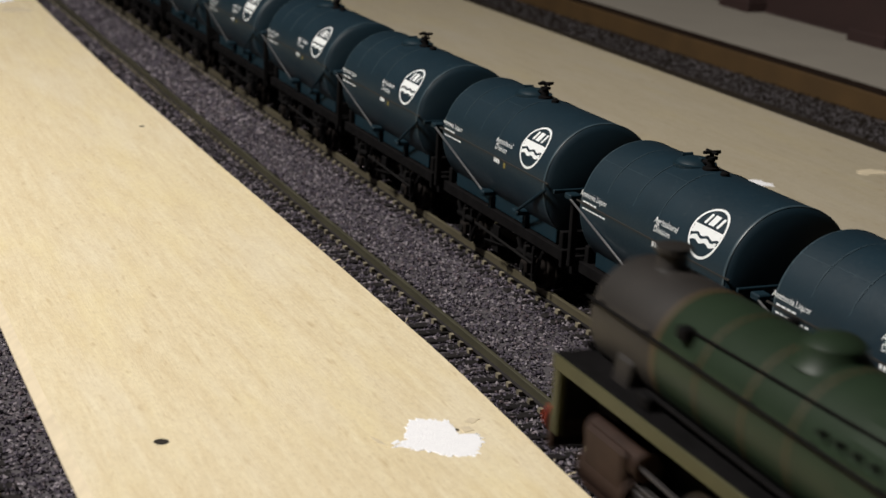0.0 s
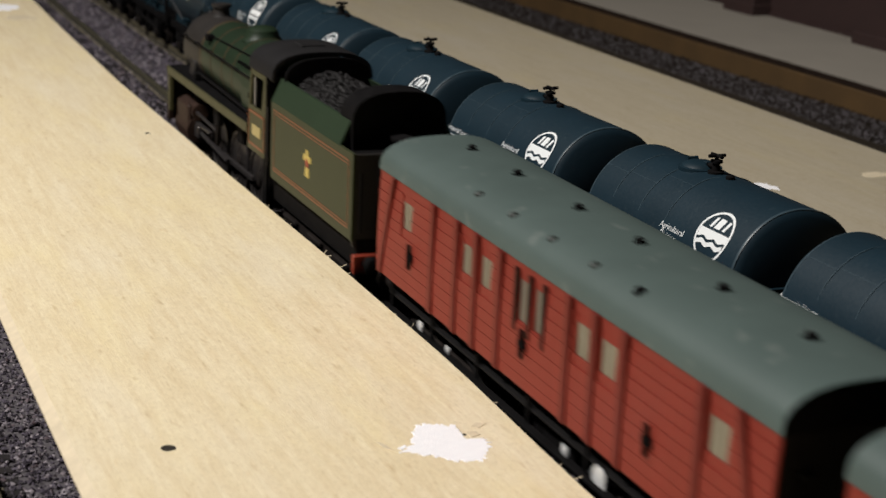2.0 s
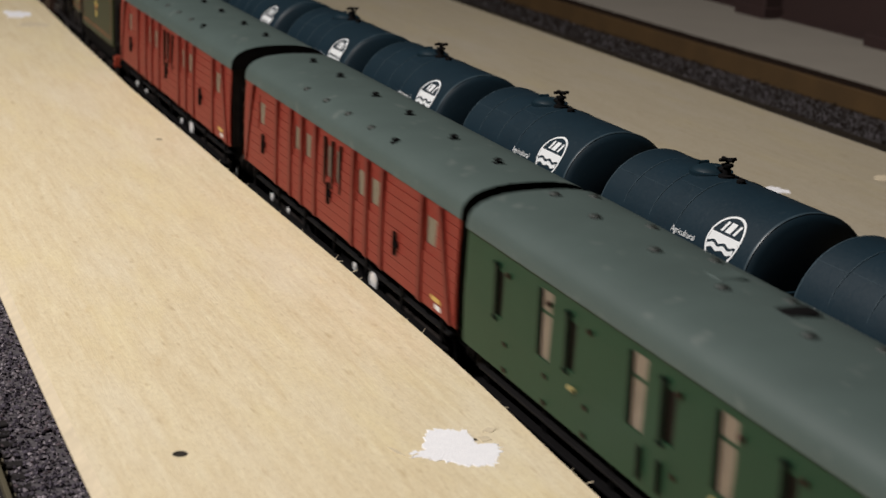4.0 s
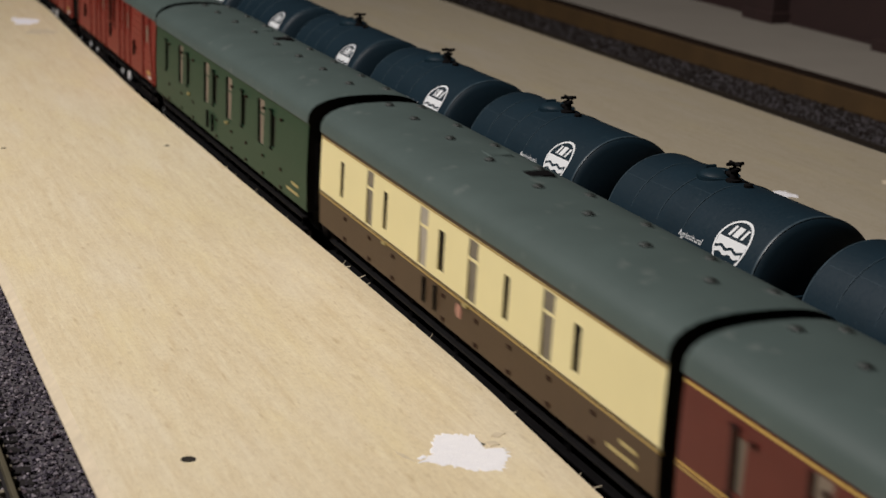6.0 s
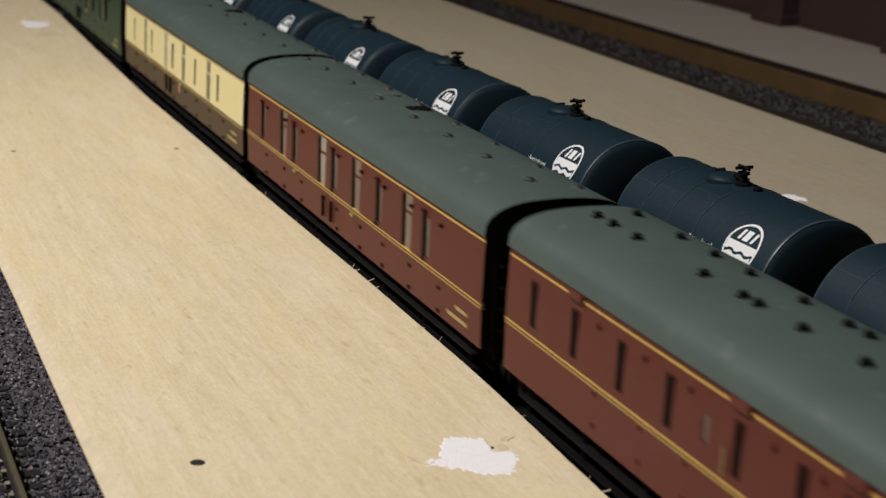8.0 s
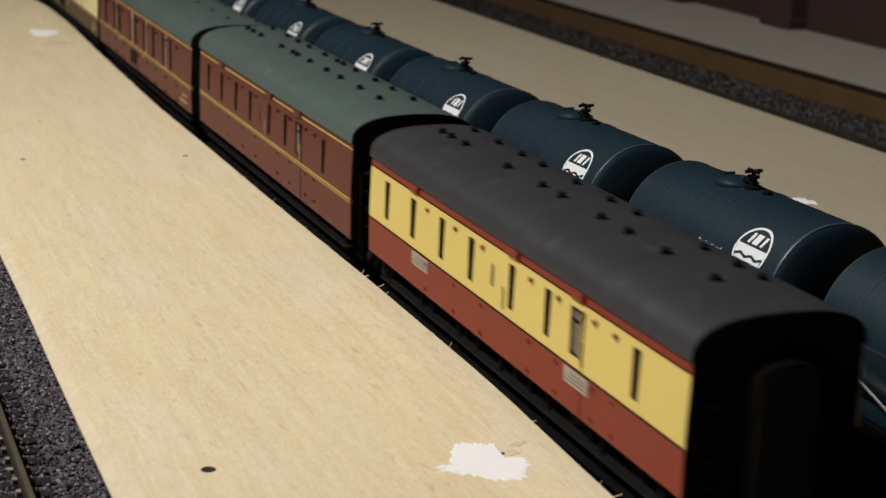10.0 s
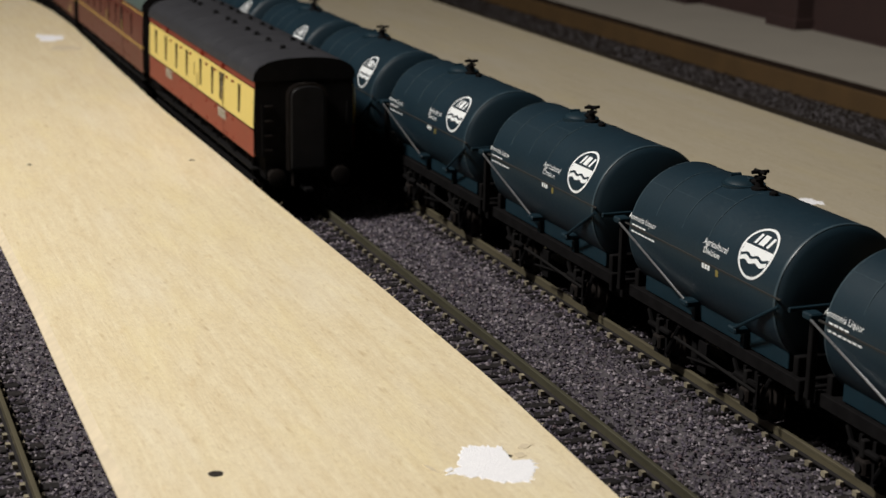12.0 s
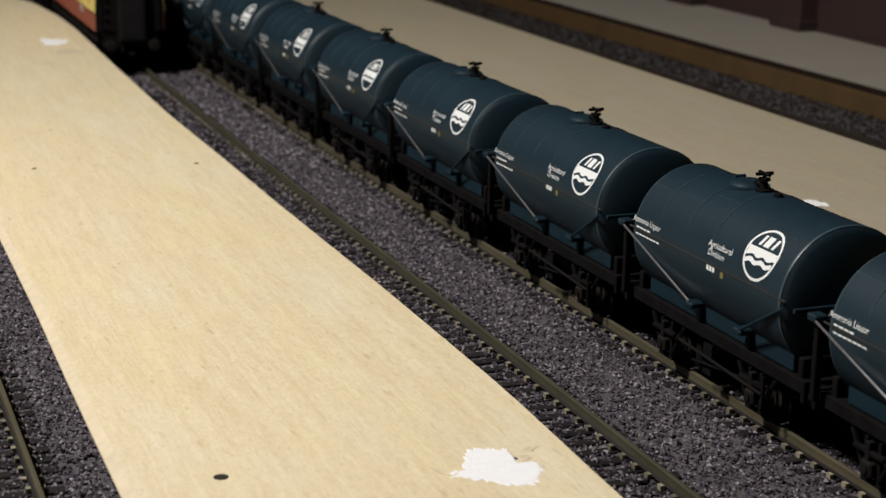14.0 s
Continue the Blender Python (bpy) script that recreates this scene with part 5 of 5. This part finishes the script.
        part("sandbox", box(s * 10.5, s * 13.5, -26, -20, 20.0, 29.4), BLACK, v, bevel=0.5)
    return v


def tender():
    """Rear face at y = -37.2, front at y = 37.2."""
    v = empty("locomotive_tender", "green high-sided tender with coal and orange lining", "tender")
    half, hw = 37.2, 16.4
    for s in (-1, 1):
        side = part("side_sheet", box(s * (hw - 1.0), s * hw, -half, half, 19.6, 43.2), TENDER_GREEN, v, "olive green side sheet", bevel=0.15)
        part("side_flare", prism([(s * hw, 43.1), (s * (hw - 3.0), 49.6), (s * (hw - 3.8), 49.6), (s * (hw - 1.0), 42.9)], -26.0, half), FLARE, side, "dark green sloping coal flare")
        for z in (22.4, 40.6):
            part("lining", box(s * (hw - 0.3), s * (hw + 0.12), -half + 3, half - 3, z, z + 0.45), ORANGE, side)
            part("lining", box(s * (hw - 0.3), s * (hw + 0.12), -half + 3.4, half - 3.4, z - 0.9 if z > 30 else z + 0.9, (z - 0.9 if z > 30 else z + 0.9) + 0.3), ORANGE, side)
        for y in (-half + 3, half - 3.4):
            part("lining", box(s * (hw - 0.3), s * (hw + 0.12), y, y + 0.4, 22.4, 41.0), ORANGE, side)
        crest = part("crest", rod((s * (hw - 0.2), 1.4, 32.0), (s * (hw + 0.15), 1.4, 32.0), 1.3, 16), BUFFER_RED, side, "small red and yellow crest")
        part("crest_wing", box(s * (hw - 0.2), s * (hw + 0.11), -2.0, 4.8, 32.4, 34.2), CREST, crest)
        part("crest_base", box(s * (hw - 0.2), s * (hw + 0.12), -0.6, 3.0, 28.0, 30.7), CREST, crest)
        part("crest_crown", box(s * (hw - 0.2), s * (hw + 0.12), 0.4, 2.4, 34.0, 35.7), CREST, crest)
    part("rear_sheet", prism([(-hw + 0.6, 18), (-hw + 0.6, 42.8), (hw - 0.6, 42.8), (hw - 0.6, 18)], -half + 0.3, -half + 1.5), SMOKEBOX, v)
    part("front_sheet", prism([(-hw + 0.9, 18), (-hw + 0.9, 42.6), (-hw + 3.6, 48.8), (hw - 3.6, 48.8), (hw - 0.9, 42.6), (hw - 0.9, 18)], half - 1.5, half - 0.3), BLACK, v)
    dome = roof_profile(13.4, 49.4, 57.4, overhang=0.0)
    solid = dome + [(13.0, 38.0), (-13.0, 38.0)]
    part("coal_plate", prism(solid, -27.6, -26.2), BLACK, v, "black arched coal plate")
    part("bunker_hood", prism(dome + [(x * 0.93, z - 1.0) for x, z in dome[::-1]], -26.6, -17.0), BLACK, v, "black arched hood", smooth=True)
    part("front_arch", prism(roof_profile(13.6, 49.4, 56.4, overhang=0.0) + [(14.0, 40.0), (-14.0, 40.0)], half - 4.5, half - 3.2), BLACK, v, "black arched front plate")
    part("tank_top", box(-hw + 1, hw - 1, -half + 0.5, -26.4, 40.2, 41.8), BLACK, v)
    part("water_filler", turned([(3.0, 41.6), (3.0, 44.6), (3.5, 44.8), (3.5, 45.6), (1, 46.4)], "z", 18, at=(0, -31.0, 0)), BLACK, v, smooth=True)
    # coal: a heaped bed with lumps
    rng = random.Random(11)
    bm = prism([(-12.6, 38), (-12.6, 46.0), (-9.0, 48.0), (-4.5, 50.4), (0, 51.2), (4.5, 50.4), (9.0, 48.0), (12.6, 46.0), (12.6, 38)], -26, half - 2)
    for _ in range(1300):
        x, y = rng.uniform(-hw + 4.5, hw - 4.5), rng.uniform(-24, half - 3)
        z = 46.6 + 5.2 * max(0.0, 1 - (x / 11) ** 2) + rng.uniform(-0.6, 0.5)
        r = rng.uniform(0.3, 0.85)
        m = Matrix.LocRotScale((x, y, z), Euler((rng.uniform(0, 6), rng.uniform(0, 6), rng.uniform(0, 6))), (r, r * 0.8, r * 1.1))
        bmesh.ops.create_icosphere(bm, subdivisions=1, radius=1.0, matrix=m)
    part("coal", bm, COAL, v, "heap of black coal lumps")
    part("tender_frame", box(-hw + 1.5, hw - 1.5, -half, half, 12.4, 19.8), BLACK, v, bevel=0.2)
    beam = part("buffer_beam", box(-16, 16, -half - 1.2, -half + 0.2, 10.8, 16.0), BUFFER_RED, v, "red buffer beam", bevel=0.3)
    for q in (-1, 1):
        part("buffer", buffer_bm(q * 11.4, -half - 1.0, 13.6, -1, 6.2, 3.2), BLACK, beam, smooth=True)
        part("frame_plate", prism([(q * 12.2, 12.6), (q * 12.2, 5.2), (q * 13.4, 5.2), (q * 13.4, 12.6)], -half + 5, half - 5), GRIME, v, bevel=0.3)
        part("rear_handrail", rod((q * 14, -half - 0.2, 22), (q * 14, -half - 0.2, 38), 0.3), BLACK, v)
        part("ladder", rod((q * 3 - 6, -half - 0.3, 18), (q * 3 - 6, -half - 0.3, 41), 0.35), BLACK, v)
        for y in (-23, 0, 23):
            part("axle_box", box(q * 13.0, q * 15.4, y - 2.4, y + 2.4, 4.6, 9.0), GRIME, v, bevel=0.4)
            part("leaf_spring", box(q * 13.0, q * 14.8, y - 6, y + 6, 9.2, 10.6), GRIME, v, bevel=0.4)
    for q in (-1, 1):
        part("front_side_sheet", box(q * 14.2, q * 15.0, half - 0.2, half + 3.6, 20.0, 41.0), LOCO_GREEN, v, "green sheet beside the footplate", bevel=0.2)
    for y in (-23, 0, 23):
        axle_set(v, y, 6.4)
    return v


ENGINE = steam_engine()
TENDER = tender()
VAN_A = luggage_van()
VAN_B = copy_thing(VAN_A, Matrix.Identity(4))
GREEN_COACH = corridor_coach("dark green corridor coach with a grey roof", [], [GREEN], ROOF_GREY, [], PANE_PALE, GREEN)
CREAM_COACH = corridor_coach("chocolate and cream corridor coach with a grey roof", [27.3], [CHOC, CREAM], ROOF_GREY,
                             [(26.6, 0.45, DULL_GOLD), (27.5, 0.25, CHOC), (42.6, 0.3, DULL_GOLD), (43.1, 1.3, CHOC)], BLIND, CREAM, False, True)
MAROON_COACH = corridor_coach("maroon corridor coach with yellow lining", [], [MAROON], ROOF_GREY,
                              [(27.3, 0.4, DULL_GOLD), (28.15, 0.35, YELLOW), (42.7, 0.5, YELLOW)], BLIND, MAROON)
MAROON_BRAKE = brake_coach("maroon brake coach with yellow lining", [], [MAROON], ROOF_GREY,
                           [(28.9, 0.35, DULL_GOLD), (29.7, 0.4, YELLOW), (43.9, 0.45, YELLOW)], [], 91.0, 18.6)
CRIMSON_BRAKE = brake_coach("crimson and cream brake coach with black roof at the train's rear", [29.5, 43.4], [CRIMSON, YELLOW_CREAM, CRIMSON], ROOF_BLACK,
                            [(29.3, 0.35, BLACK), (43.3, 0.25, BLACK)], [(40, 11), (131, 11)], 87.7, 20.0)

# vehicle, its middle against the engine's front (mm), half the distance between its bearings
TRAIN = [(ENGINE, -62.0, 30), (TENDER, -167.5, 23), (VAN_A, -316.5, 55), (VAN_B, -516.5, 55), (GREEN_COACH, -716.5, 69), (CREAM_COACH, -931.0, 69),
         (MAROON_COACH, -1139.5, 69), (MAROON_BRAKE, -1345.5, 60), (CRIMSON_BRAKE, -1540.5, 57)]
# seconds, the place of the engine's front along the near track (mm)
RUN = [(0.0, 277.5), (0.5, 361.0), (1.0, 444.0), (1.5, 527.5), (2.0, 611.5), (2.5, 696.0), (3.0, 780.0), (3.5, 864.0), (4.0, 948.0), (4.5, 1031.0), (5.0, 1113.5), (5.5, 1195.0), (6.0, 1276.0),
       (6.5, 1351.0), (7.0, 1426.0), (7.5, 1499.0), (8.0, 1573.0), (8.5, 1647.0), (9.0, 1721.0), (9.5, 1796.0), (10.0, 1871.0), (10.5, 1947.0), (11.0, 2022.0), (11.5, 2098.0), (12.0, 2175.0),
       (12.5, 2253.0), (13.0, 2334.0), (13.5, 2419.0), (14.0, 2505.0)]


def motions():
    for vehicle, offset, half in TRAIN:
        walk(vehicle, [(t, heading_pose(NEAR, y + offset, half)) for t, y in RUN])
    # the engine's driving wheels roll on the rail and carry their rods round
    steps = [k * 0.07 for k in range(201)]
    rolled = [(t, -(float(np.interp(t, [r[0] for r in RUN], [r[1] for r in RUN])) - RUN[0][1]) / 10.6) for t in steps]
    for axle, y in AXLES:
        walk(axle, [(t, pose(0, y * MM, 10.6 * MM, math.degrees(a), 0, 0)) for t, a in rolled])
    for bar, s, job in RODS:
        rows = []
        for t, a in rolled:
            b = a + (0.0 if s < 0 else math.pi / 2)
            cy, cz = 3.0 * math.cos(b), 3.0 * math.sin(b)
            tilt = math.asin((2.2 - cz) / 38.0)
            end = -10 + cy + 38.0 * math.cos(tilt)
            if job == "couple":
                rows.append((t, pose(0, cy * MM, cz * MM)))
            elif job == "connect":
                rows.append((t, pose(0, (-10 + cy) * MM, (10.6 + cz) * MM, math.degrees(tilt), 0, 0)))
            else:
                rows.append((t, pose(0, end * MM, 0)))
        walk(bar, rows)


motions()
